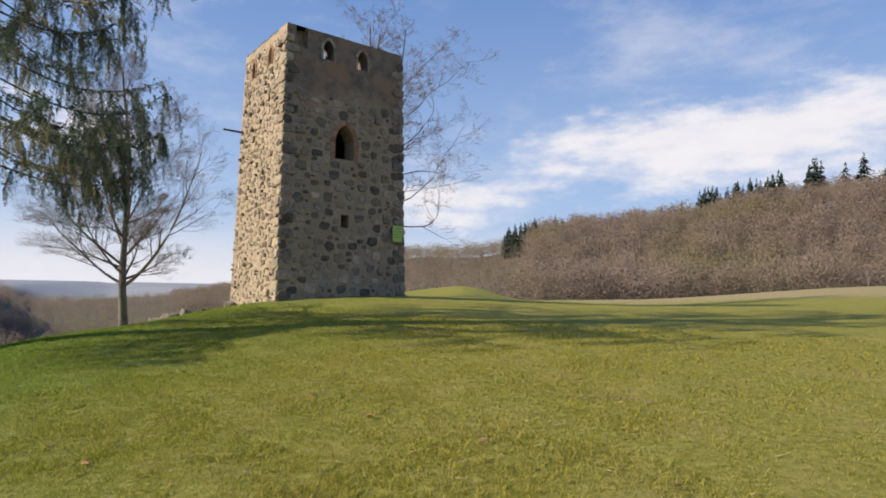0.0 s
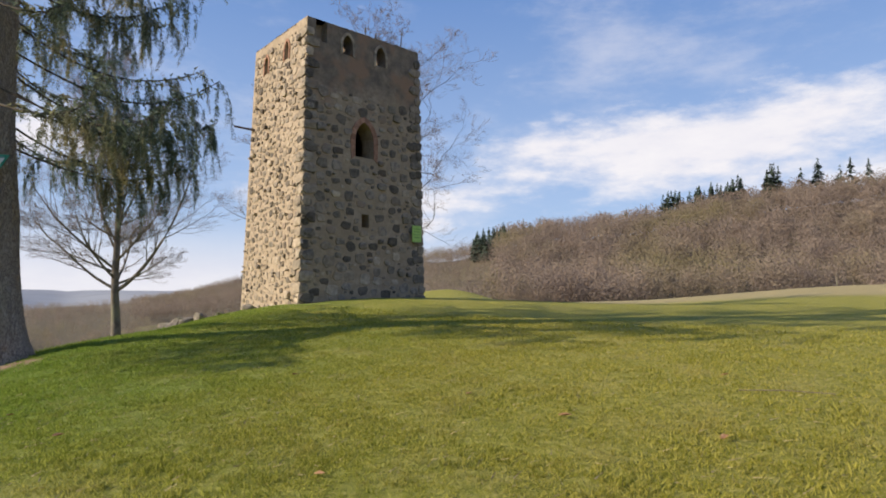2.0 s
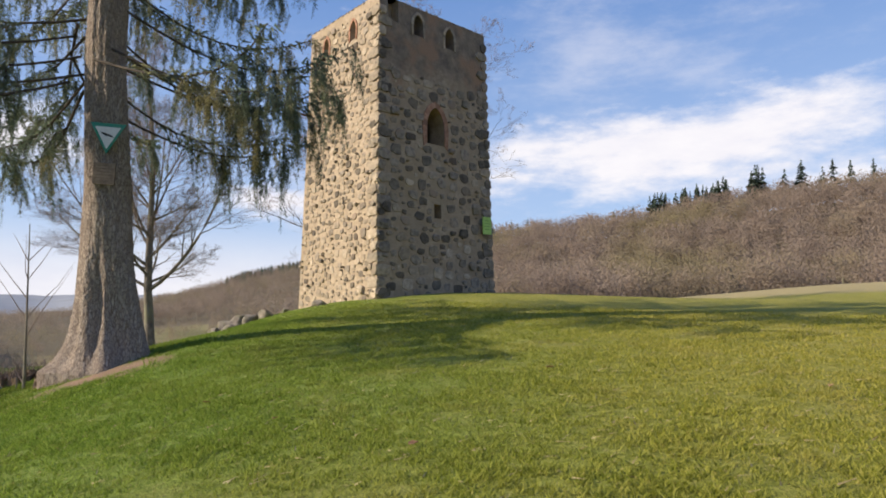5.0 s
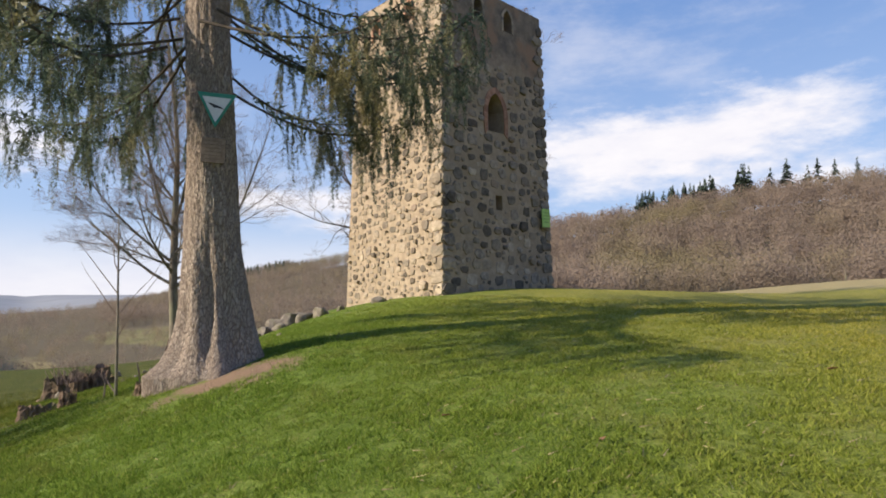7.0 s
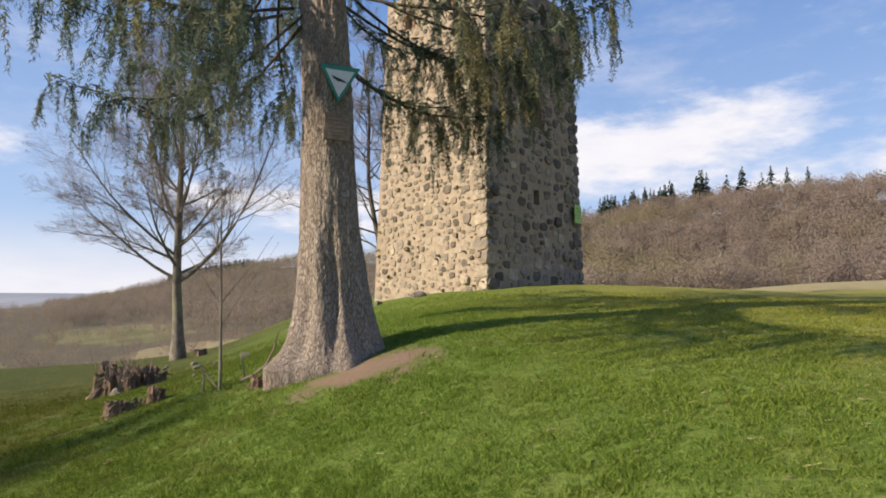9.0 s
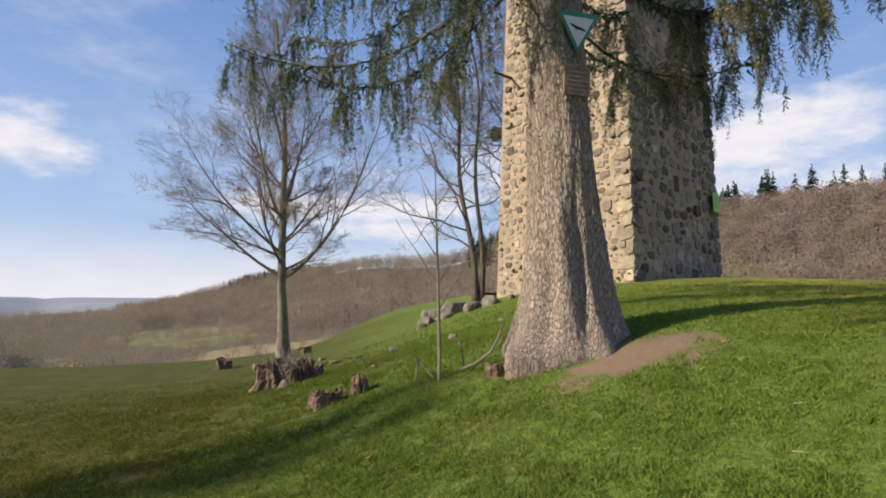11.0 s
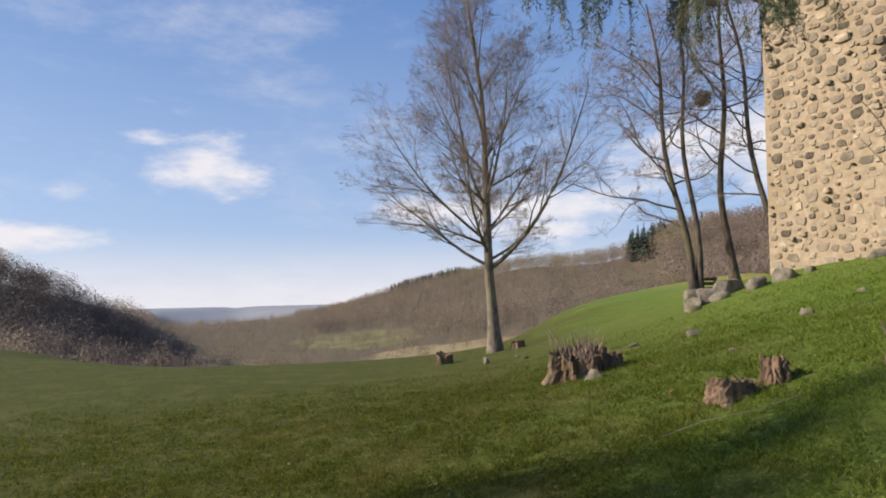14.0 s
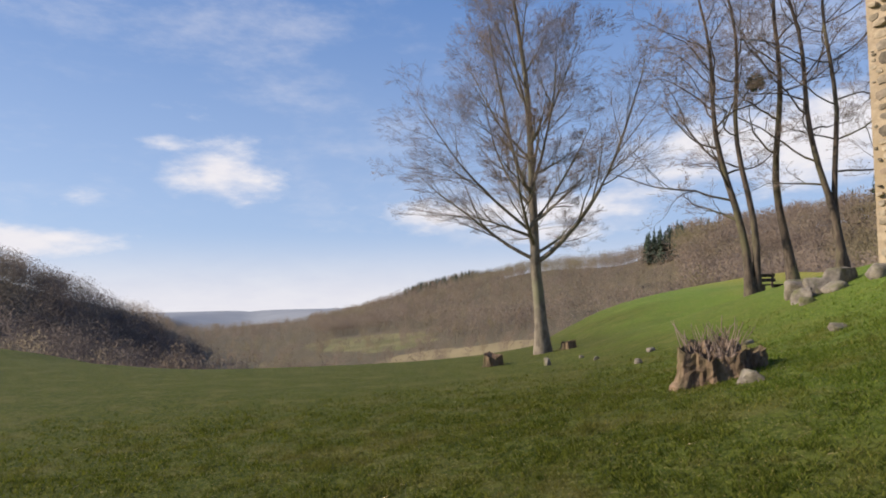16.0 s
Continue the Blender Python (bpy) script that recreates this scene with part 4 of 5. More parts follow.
# ---- stumps, rocks, sapling, bench ----
def ragged_stump(label, place, radius, height, seed, shoots=0, group=""):
    rng = np.random.default_rng(seed)
    st = thing("tree_stump", label, "stump", (*place, gz(*place) - 0.03), group)
    n, zs = 56, np.linspace(-0.25, 1.0, 11)
    ph = rng.uniform(0, 6.28, 4)
    top = [0.80 + 0.12 * math.sin(6.283 * k / n + ph[0]) + 0.06 * math.sin(3 * 6.283 * k / n + ph[1]) + 0.03 * math.sin(11 * 6.283 * k / n + ph[2]) + rng.uniform(-0.05, 0.05) for k in range(n)]
    v, f = [], []
    for z in zs:
        for k in range(n):
            a = 2 * math.pi * k / n
            r = radius * (0.88 + 0.22 * math.exp(-max(z, 0) * 4.0) * (1 + 0.8 * math.sin(4 * a + ph[2])) + 0.13 * math.sin(3 * a + ph[1]) + 0.10 * math.sin(7 * a + ph[3] + 0.6 * z) + 0.06 * math.sin(15 * a + 2 * z)) + rng.uniform(-0.012, 0.012)
            v.append((r * math.cos(a), r * math.sin(a), z * height * (top[k] if z > 0 else 1)))
    m = len(zs)
    for k in range(n):
        a = 2 * math.pi * k / n
        v.append((radius * 0.55 * math.cos(a), radius * 0.55 * math.sin(a), height * (0.45 * top[k] + rng.uniform(-0.05, 0.12))))
    v.append((0, 0, height * 0.32))
    for i in range(m):
        for k in range(n):
            j = (k + 1) % n
            f.append((i * n + k, i * n + j, (i + 1) * n + j, (i + 1) * n + k))
    f += [(m * n + k, m * n + (k + 1) % n, (m + 1) * n) for k in range(n)]
    part("stump_wood", (v, f), M_STUMP, st)
    if shoots:
        for _ in range(shoots):
            tb = Tubes()
            a, r = rng.uniform(0, 6.28), radius * rng.uniform(0.3, 0.95)
            p = Vector((r * math.cos(a), r * math.sin(a), height * 0.6))
            pts, _d = path_line(rng, p, (rng.normal(0, 0.3), rng.normal(0, 0.3), 1), height * rng.uniform(0.4, 1.05), 4, 0.12, 0)
            tb.add(pts, [0.008, 0.007, 0.006, 0.005, 0.003], 4)
            part("shoot", tb.data(), M_TWIG, st, "thin dry shoot")
    return st


ragged_stump("large rotten tree stump with thin dry shoots on the slope", (-12.99, 14.85), 0.36, 0.48, 4, 60, "rotten stumps")
ragged_stump("low crumbling end of a rotten stump", (-12.56, 15.25), 0.28, 0.42, 14, 4, "rotten stumps")
ragged_stump("small jagged rotten stump in the grass", (-11.84, 11.5), 0.18, 0.22, 6, 0, "rotten stumps")
ragged_stump("narrow broken splinter of a stump in the grass", (-11.42, 11.58), 0.11, 0.27, 7, 0, "rotten stumps")
ragged_stump("low mossy stump remains in the grass", (-11.62, 11.58), 0.18, 0.11, 9, 0, "rotten stumps")
ragged_stump("small weathered stump below the beech", (-16.61, 24.5), 0.27, 0.42, 10, 0, "rotten stumps")
ragged_stump("dark root stub beside the beech trunk", (-14.45, 28.0), 0.24, 0.34, 12, 0, "rotten stumps")
ragged_stump("short stub of a root at the spruce foot", (-9.93, 10.42), 0.10, 0.18, 15, 0, "rotten stumps")


def rock(label, x, y, sx, sy, sz, seed, group="rocks on the slope"):
    rng = np.random.default_rng(seed)
    bm = bmesh.new()
    bmesh.ops.create_icosphere(bm, subdivisions=3, radius=1.0)
    off = Vector(rng.uniform(0, 50, 3))
    cuts = [(Vector(rng.normal(0, 1, 3)).normalized(), rng.uniform(0.46, 0.78)) for _ in range(8)]
    for v in bm.verts:
        co = v.co * (1 + 0.22 * noise.noise(v.co * 1.1 + off))
        for n, lim in cuts:
            over = co.dot(n) - lim
            if over > 0:
                co = co - n * over
        co = co * (1 + 0.15 * noise.noise(v.co * 3.5 + off) + 0.08 * noise.noise(v.co * 9.0 + off))
        co.z = max(-0.5, min(co.z, 0.72 + 0.1 * noise.noise(v.co * 2 + off)))
        v.co = Vector((co.x * sx / 2, co.y * sy / 2, co.z * sz))
    ob = part("rock", bm, M_ROCK, smooth=True)
    ob.location, ob.rotation_euler = (x, y, gz(x, y) + sz * 0.02), (0, 0, rng.uniform(0, 6))
    tagged(ob, label, "rock", group)


for q, (x, y, a, b, c) in enumerate([(-10.2, 19.75, 0.62, 0.6, 0.32), (-9.85, 19.95, 0.8, 0.6, 0.38), (-9.4, 20.1, 0.95, 0.6, 0.40), (-9.0, 19.6, 0.85, 0.55, 0.28), (-9.7, 19.6, 0.45, 0.4, 0.20), (-9.9, 20.5, 0.8, 0.6, 0.40), (-10.3, 19.3, 0.3, 0.26, 0.16)]):
    rock("lichened grey boulder in an outcrop on the grassy slope", x, y, a, b, c, 60 + q, "boulder outcrop")
rock("pale rounded boulder lying in the grass", -8.53, 19.15, 0.62, 0.42, 0.30, 70)
rock("small pale stone lying in the grass", -8.0, 19.4, 0.42, 0.30, 0.18, 71)
rock("low brown stone near the tower foot", -6.95, 18.9, 0.6, 0.35, 0.22, 72)
rock("small grey stone beside the large stump", -12.77, 14.1, 0.42, 0.24, 0.16, 73)
rock("little pale stone standing in the grass", -15.0, 22.0, 0.22, 0.16, 0.24, 74)
for q, (x, y, s) in enumerate([(-14.2, 22.5, 0.16), (-13.3, 19.0, 0.22), (-12.4, 18.2, 0.30), (-11.8, 17.6, 0.22), (-11.0, 16.4, 0.26), (-9.95, 14.6, 0.22), (-13.9, 21.2, 0.2), (-12.9, 20.2, 0.22), (-9.0, 15.2, 0.16), (-11.3, 13.2, 0.12)]):
    rock("small stone half sunk in the grass", x, y, s, s * 0.8, s * 0.5, 80 + q)


def sapling():
    rng = np.random.default_rng(2)
    x, y = -10.49, 10.95
    tree = thing("sapling", "thin bare young tree in the grass beside the spruce", "tree", (x, y, gz(x, y)))
    tb = Tubes()
    pts, _ = path_line(rng, (0, 0, -0.1), (0.0, 0, 1), 2.7, 9, 0.012, 0.03)
    tb.add(pts, [0.022 * (1 - 0.8 * i / 9) + 0.002 for i in range(10)], 7)
    part("trunk", tb.data(), M_BARK_BEECH, tree, smooth=True)
    for t, a, L in ((0.40, 0.1, 1.3), (0.48, 3.1, 0.9), (0.55, 0.5, 1.1), (0.6, 3.5, 1.0), (0.68, 5.9, 0.8), (0.74, 2.6, 0.8), (0.82, 0.4, 0.6), (0.88, 3.3, 0.5)):
        i = int(t * 9)
        p, _ = path_line(rng, pts[i], (math.cos(a) * 0.55, math.sin(a) * 0.4, 0.8), L, 5, 0.08, 0.01)
        tw = Tubes()
        tw.add(p, [0.008, 0.007, 0.006, 0.005, 0.003, 0.002], 4)
        part("twig", tw.data(), M_TWIG, tree)


sapling()


def fallen_twig(pts, r, label):
    tb = Tubes()
    tb.add([(x, y, gz(x, y) + z) for x, y, z in pts], [r * (1 - 0.6 * i / len(pts)) for i in range(len(pts))], 6)
    ob = part("twig", tb.data(), M_TWIG)
    tagged(ob, label, "twig", "dead twigs in the grass")


fallen_twig([(-10.25, 11.0, 0.02), (-10.08, 10.92, 0.05), (-9.92, 10.85, 0.14), (-9.82, 10.8, 0.32), (-9.76, 10.78, 0.55)], 0.02, "curved dead branch leaning on the spruce foot")
fallen_twig([(-10.2, 11.02, 0.0), (-10.22, 11.02, 0.2), (-10.26, 11.04, 0.36)], 0.014, "broken upright twig in the grass")
fallen_twig([(-10.75, 11.2, 0.0), (-10.73, 11.18, 0.2), (-10.78, 11.16, 0.36)], 0.014, "broken upright twig in the grass")
fallen_twig([(-10.55, 11.1, 0.01), (-10.65, 11.15, 0.14), (-10.75, 11.2, 0.30)], 0.012, "thin dead twig leaning in the grass")
fallen_twig([(-12.5, 10.9, 0.03), (-12.15, 11.0, 0.04), (-11.8, 10.96, 0.04), (-11.45, 11.05, 0.03)], 0.004, "long dead twig lying in the grass")
fallen_twig([(1.3, 5.4, 0.03), (1.7, 5.3, 0.04), (2.1, 5.15, 0.03)], 0.005, "long dead twig lying in the grass")


def bench():
    x, y = -6.05, 34.8
    b = thing("bench", "dark weathered wooden bench beside the twin-stemmed tree", "bench", (x, y, gz(x, y)), turn=0.3)

    def box(name, sx, sy, sz, px, py, pz, tilt=0.0):
        bm = bmesh.new()
        bmesh.ops.create_cube(bm, size=1.0, matrix=Matrix.Translation((px, py, pz)) @ Matrix.Rotation(tilt, 4, "X") @ Matrix.Diagonal((sx, sy, sz, 1)))
        bmesh.ops.bevel(bm, geom=bm.edges[:], offset=0.008, segments=1)
        part(name, bm, M_BENCH, b)
    for k in range(3):
        box("seat_plank", 0.95, 0.13, 0.05, 0, -0.16 + 0.15 * k, 0.46)
    for k in range(2):
        box("back_plank", 0.95, 0.04, 0.14, 0, 0.26 + 0.03 * k, 0.66 + 0.2 * k, 0.15)
    for sx in (-0.36, 0.36):
        box("leg", 0.09, 0.40, 0.46, sx, 0, 0.21)
        box("back_post", 0.07, 0.07, 0.62, sx, 0.30, 0.66, 0.15)


bench()


def litter():
    """Fallen leaves and droppings on the turf, each a thing of its own."""
    rng = np.random.default_rng(19)
    spots = [(0.36, 3.9), (1.5, 3.0), (1.6, 6.2), (-1.3, 5.5), (3.2, 5.8), (-2.4, 3.4), (-0.6, 4.6), (-4.6, 4.6), (-5.6, 5.6), (-3.2, 6.8), (-6.4, 6.6), (-11.2, 9.3), (-12.6, 9.6), (-10.6, 8.0), (-12.2, 12.0), (-11.2, 14.4)]
    first = None
    for x, y in spots:
        if first is None:
            pts = [(-0.5, 0, 0.02), (-0.25, 0.22, 0.10), (0.1, 0.26, 0.14), (0.5, 0.02, 0.06), (0.1, -0.24, 0.16), (-0.25, -0.2, 0.05), (0, 0, 0.0)]
            v = pts + [(a, b, c - 0.03) for a, b, c in pts]
            f = [(6, i, (i + 1) % 6) for i in range(6)] + [(13, 7 + (i + 1) % 6, 7 + i) for i in range(6)] + [(i, 7 + i, 7 + (i + 1) % 6, (i + 1) % 6) for i in range(6)]
            first = part("dry_leaf", (v, f), M_LEAF)
            tagged(first, "curled brown dry leaf lying on the grass", "leaf", "fallen leaves")
            ob = first
        else:
            ob = first.copy()
            scene.collection.objects.link(ob)
        s = rng.uniform(0.07, 0.12)
        ob.matrix_basis = pose(x, y, gz(x, y) + 0.03, rng.uniform(-15, 15), rng.uniform(-15, 15), rng.uniform(0, 360)) @ Matrix.Diagonal((s, s, s, 1))


litter()


def field_post(x, y, h):
    bm = bmesh.new()
    bmesh.ops.create_cone(bm, cap_ends=True, segments=10, radius1=0.07, radius2=0.06, depth=h, matrix=Matrix.Translation((0, 0, h / 2 - 0.2)))
    bmesh.ops.bevel(bm, geom=bm.edges[:], offset=0.01, segments=1)
    ob = part("fence_post", bm, M_BARK_BEECH)
    ob.location = (x, y, gz(x, y))
    tagged(ob, "lone pale wooden post standing at the far meadow edge", "post", "meadow posts")


field_post(52.0, 73.0, 2.6)

# ---- far woods ----


def wood_points(rng, count, a0, a1, r0, r1, keep):
    out = []
    while len(out) < count:
        a = rng.uniform(a0, a1, 4000)
        r = np.sqrt(rng.uniform(r0 * r0, r1 * r1, 4000))
        ok = keep(a, r)
        out.extend(zip(a[ok], r[ok]))
    out = np.array(out[:count])
    x, y = CX - np.sin(np.radians(out[:, 0])) * out[:, 1], CY + np.cos(np.radians(out[:, 0])) * out[:, 1]
    return x, y, ground_z(x, y), out[:, 1]


def woodland(name, label, seed, count, a0, a1, r0, r1, keep, tall, tris, mat, tuft=0.060):
    """Bare crowns of many small twig tufts on thin stems, too many to count."""
    rng = np.random.default_rng(seed)
    x, y, z, r = wood_points(rng, count, a0, a1, r0, r1, keep)
    h = tall * rng.uniform(0.65, 1.15, count) * (0.8 + 0.2 * np.minimum(r / 400, 2.0))
    w = h * rng.uniform(0.26, 0.38, count)
    d = rng.normal(0, 1, (count, tris, 3))
    d /= np.linalg.norm(d, axis=2)[:, :, None]
    rad = rng.uniform(0.0, 1.0, (count, tris)) ** 0.42
    c = d * rad[:, :, None] * np.stack([w, w, h * 0.42], -1)[:, None, :]
    c += np.stack([x, y, z + h * 0.58], -1)[:, None, :]
    up = d * 0.6 + rng.normal(0, 0.55, (count, tris, 3)) + np.array([0, 0, 0.40])
    up /= np.linalg.norm(up, axis=2)[:, :, None]
    L = (h * tuft)[:, None] * rng.uniform(0.5, 1.2, (count, tris))
    e = np.cross(up, d * 0.6 + rng.normal(0, 0.22, (count, tris, 3)) + np.array([-0.5, -0.3, 0.5]))
    e /= np.linalg.norm(e, axis=2)[:, :, None]
    W = L * 0.26
    v = np.stack([c - e * W[:, :, None], c + e * W[:, :, None], c + up * L[:, :, None]], 2).reshape(-1, 3, 3)
    b = np.stack([x, y, z - 1], -1)
    t = np.stack([x, y, z + h * 0.7], -1)
    s = (h * 0.008)[:, None] * np.array([[1, 0, 0]])
    s2 = (h * 0.008)[:, None] * np.array([[0, 1, 0]])
    v = np.concatenate([v, np.stack([b - s, b + s, t], 1), np.stack([b - s2, b + s2, t], 1)])
    ob = tri_mesh(name, v, mat)
    return tagged(ob, label, "woodland", kind="stuff")


def conifers(name, label, seed, spots, mat):
    rng = np.random.default_rng(seed)
    spots = np.array(spots, float)
    count = len(spots)
    x, y = CX - np.sin(np.radians(spots[:, 0])) * spots[:, 1], CY + np.cos(np.radians(spots[:, 0])) * spots[:, 1]
    z, h = ground_z(x, y), spots[:, 2]
    tris = 170
    t = rng.uniform(0.08, 1.0, (count, tris))
    a = rng.uniform(0, 2 * np.pi, (count, tris))
    rad = (h * 0.36)[:, None] * rng.uniform(0.75, 1.15, (count, 1)) * (1.02 - t) * (0.75 + 0.25 * np.sin(t * 40))
    c = np.stack([x[:, None] + 0.2 * rad * np.cos(a), y[:, None] + 0.2 * rad * np.sin(a), z[:, None] + h[:, None] * t], -1)
    o = np.stack([np.cos(a), np.sin(a), -0.25 * np.ones_like(a)], -1)
    e = np.stack([-np.sin(a), np.cos(a), 0 * a], -1)
    L, W = (rad + 0.3)[:, :, None], (rad * 0.36 + 0.2)[:, :, None]
    v = np.stack([c + o * L * 0.5 - e * W, c + o * L * 0.5 + e * W, c + o * L], 2)
    v2 = np.stack([c + np.array([0, 0, 0.5]), c + o * L * 0.55 + e * W, c + o * L * 0.55 - e * W], 2)
    ob = tri_mesh(name, np.concatenate([v.reshape(-1, 3, 3), v2.reshape(-1, 3, 3)]), mat)
    return tagged(ob, label, "woodland", kind="stuff")


def in_field(a, r):
    """Open fields on the valley side."""
    k1 = ((a - 19) / 6.5) ** 2 + ((r - 335 - 6 * (a - 19)) / 85) ** 2 < 1
    k2 = ((a - 10) / 10.5) ** 2 + ((r - 185 - 3 * (a - 10)) / 48) ** 2 < 1
    k3 = (a > -18) & (a < 2) & (r < 160)
    k4 = ((a - 31) / 4.5) ** 2 + ((r - 255) / 55) ** 2 < 1
    k5 = (a > 3) & (a < 26) & (r < np.interp(a, (3, 10, 14, 19, 26), (180, 200, 262, 292, 285)))
    k6 = (a >= 26) & (a < 35) & (r < 215)
    return k1 | k2 | k3 | k4 | k5 | k6


woodland("wooded_hill", "bare brown winter woodland covering the hillside", 101, 2300, -60, -9, 185, 465, lambda a, r: r > 185 + np.maximum(0, -20 - a) * 1.5, 17, 250, M_WOOD_FAR)
woodland("wooded_ridge", "bare brown winter woodland on the valley side", 102, 2600, -9, 24, 150, 900, lambda a, r: ~in_field(a, r) & (r < np.interp(a, FAR[:, 0], FAR[:, 2]) * 1.05), 13, 130, M_WOOD_PALE)
woodland("wooded_valley", "bare winter woodland filling the valley bottom", 103, 900, 18, 40, 170, 900, lambda a, r: ~in_field(a, r), 11, 110, M_WOOD_PALE)
woodland("wooded_spur", "dark bare woodland on the shaded spur", 104, 1000, 34, 62, 95, 330, lambda a, r: r > 120 - (a - 35) * 0.5, 14, 360, M_WOOD_SHADED, 0.042)
woodland("hedge_bushes", "bare bushes and scrub along the field edges", 105, 520, 2, 34, 120, 420, lambda a, r: (np.abs(r - 195 - 2 * a) < 14) | (np.abs(r - 130) < 6) | (np.abs(r - 262 - 3 * a) < 16) | ((r > 320) & (np.sin(a * 1.7) > 0.2)), 6, 110, M_WOOD_PALE)
woodland("field_bushes", "scattered bare bushes on the valley fields", 110, 230, 2, 33, 150, 330, lambda a, r: np.sin(a * 2.3 + r * 0.05) > -0.2, 6.5, 220, M_WOOD_FAR)
woodland("edge_scrub", "pale bare scrub along the lower edge of the pasture", 109, 130, 20, 56, 66, 80, lambda a, r: r > 0, 5.0, 190, M_WOOD_PALE)
rng_c = np.random.default_rng(107)
conifers("conifer_stand", "dark green conifers standing on the hill shoulder", 106,
         [(rng_c.uniform(-9.8, -6.6), rng_c.uniform(380, 470), rng_c.uniform(14, 21)) for _ in range(34)] + [(-11.4, 440, 18), (-12.0, 445, 16), (-12.9, 450, 19), (-13.2, 452, 15)], M_CONIFER)
conifers("conifer_row", "dark conifers along the hill crest", 107,
         [(rng_c.uniform(-30.5, -24), rng_c.uniform(440, 452), rng_c.uniform(20, 27)) for _ in range(46)]
         + [(rng_c.uniform(-33.8, -32.2), rng_c.uniform(436, 450), rng_c.uniform(26, 32)) for _ in range(7)]
         + [(-34.9, 445, 26), (-36.1, 445, 31), (-37.6, 446, 24), (-38.3, 446, 28), (-39.5, 447, 26), (-41, 448, 25), (-22.6, 442, 20), (-20.9, 442, 19), (-19.5, 444, 17)], M_CONIFER)
conifers("conifer_edge", "dark conifers along the far ridge", 108, [(rng_c.uniform(6, 15.5), rng_c.uniform(800, 960), rng_c.uniform(12, 18)) for _ in range(150)], M_CONIFER)


# ---- grass ----
def grass():
    rng = np.random.default_rng(77)
    n = 560000
    s = rng.uniform(0, 1, n)
    px = np.interp(s, (0, 0.3, 0.5, 0.7, 1), (0.5, -4.5, -8.0, -11.0, -14.6))
    py = np.interp(s, (0, 0.3, 0.5, 0.7, 1), (-0.8, 0.6, 2.6, 4.2, 7.6))
    a = rng.uniform(-0.85, 0.85, n)
    d = 3.2 + 10.5 * rng.uniform(0, 1, n) ** 1.5
    x, y = px - np.sin(a) * d, py + np.cos(a) * d
    grid = rng.normal(0, 1, (64, 64))

    def patchy(cell):
        gx, gy = x / cell, y / cell
        i, j = np.floor(gx).astype(int), np.floor(gy).astype(int)
        fx, fy = smooth01(gx - i), smooth01(gy - j)
        q = [grid[(i + a) % 64, (j + b) % 64] for a, b in ((0, 0), (1, 0), (0, 1), (1, 1))]
        return (q[0] * (1 - fx) + q[1] * fx) * (1 - fy) + (q[2] * (1 - fx) + q[3] * fx) * fy
    clump = patchy(0.085) + 0.3 * patchy(0.31)
    dt = np.hypot(x - SPR.x, y - SPR.y)
    soil = np.sqrt(0.65 * (x + 8.72) ** 2 + 2.0 * (y - 9.72) ** 2)
    uu = (x - TC.x) * TU.x + (y - TC.y) * TU.y
    vv = (x - TC.x) * TV.x + (y - TC.y) * TV.y
    ok = (dt > 0.62) & (soil > 0.45 + rng.uniform(0, 0.5, n)) & ~((uu > 0) & (uu < TW) & (vv > 0) & (vv < TD)) & (clump + rng.normal(0, 0.6, n) > -0.8)
    x, y, d, clump = x[ok], y[ok], d[ok], clump[ok]
    n = len(x)
    z = ground_z(x, y) - 0.005
    h = rng.uniform(0.010, 0.032, n) * np.clip(1.0 + 0.35 * clump, 0.5, 1.7) * (0.95 + 0.03 * d) + 0.006
    w = (0.0034 + 0.0003 * d) * rng.uniform(0.7, 1.5, n)
    t = rng.uniform(0, 2 * np.pi, n)
    lean = rng.normal(0, 0.75, (n, 2)) * h[:, None]
    # tussocks: clumps of longer blades on the rough lower slope
    m, k = 3400, 30
    q = rng.uniform(0.40, 1, m)
    ta, td = rng.uniform(-1.0, 1.0, m), 3.3 + 13.0 * rng.uniform(0, 1, m) ** 1.2
    tx = np.interp(q, (0.45, 0.7, 1), (-7.0, -11.0, -14.6)) - np.sin(ta) * td
    ty = np.interp(q, (0.45, 0.7, 1), (2.2, 4.2, 7.6)) + np.cos(ta) * td
    keep = (np.hypot(tx - SPR.x, ty - SPR.y) > 1.3) & (tx < -7.5 + rng.normal(0, 1.2, m)) & (ty < 17.0)
    tx, ty = tx[keep], ty[keep]
    size = rng.uniform(0.5, 1.25, len(tx))
    bx = (tx[:, None] + rng.normal(0, 0.055, (len(tx), k)) * size[:, None]).ravel()
    by = (ty[:, None] + rng.normal(0, 0.055, (len(tx), k)) * size[:, None]).ravel()
    bh = (rng.uniform(0.03, 0.085, (len(tx), k)) * size[:, None]).ravel()
    x, y, h = np.concatenate([x, bx]), np.concatenate([y, by]), np.concatenate([h, bh])
    z = np.concatenate([z, ground_z(bx, by) - 0.005])
    w = np.concatenate([w, rng.uniform(0.003, 0.006, len(bx))])
    t = np.concatenate([t, rng.uniform(0, 2 * np.pi, len(bx))])
    lean = np.concatenate([lean, rng.normal(0, 0.6, (len(bx), 2)) * bh[:, None]])
    b = np.stack([x, y, z], -1)
    e = np.stack([np.cos(t) * w, np.sin(t) * w, 0 * t], -1)
    tip = b + np.stack([lean[:, 0], lean[:, 1], h], -1)
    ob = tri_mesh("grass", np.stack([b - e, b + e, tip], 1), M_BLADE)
    tagged(ob, "short trampled green pasture grass with yellowed blades", "grass", kind="stuff")


grass()


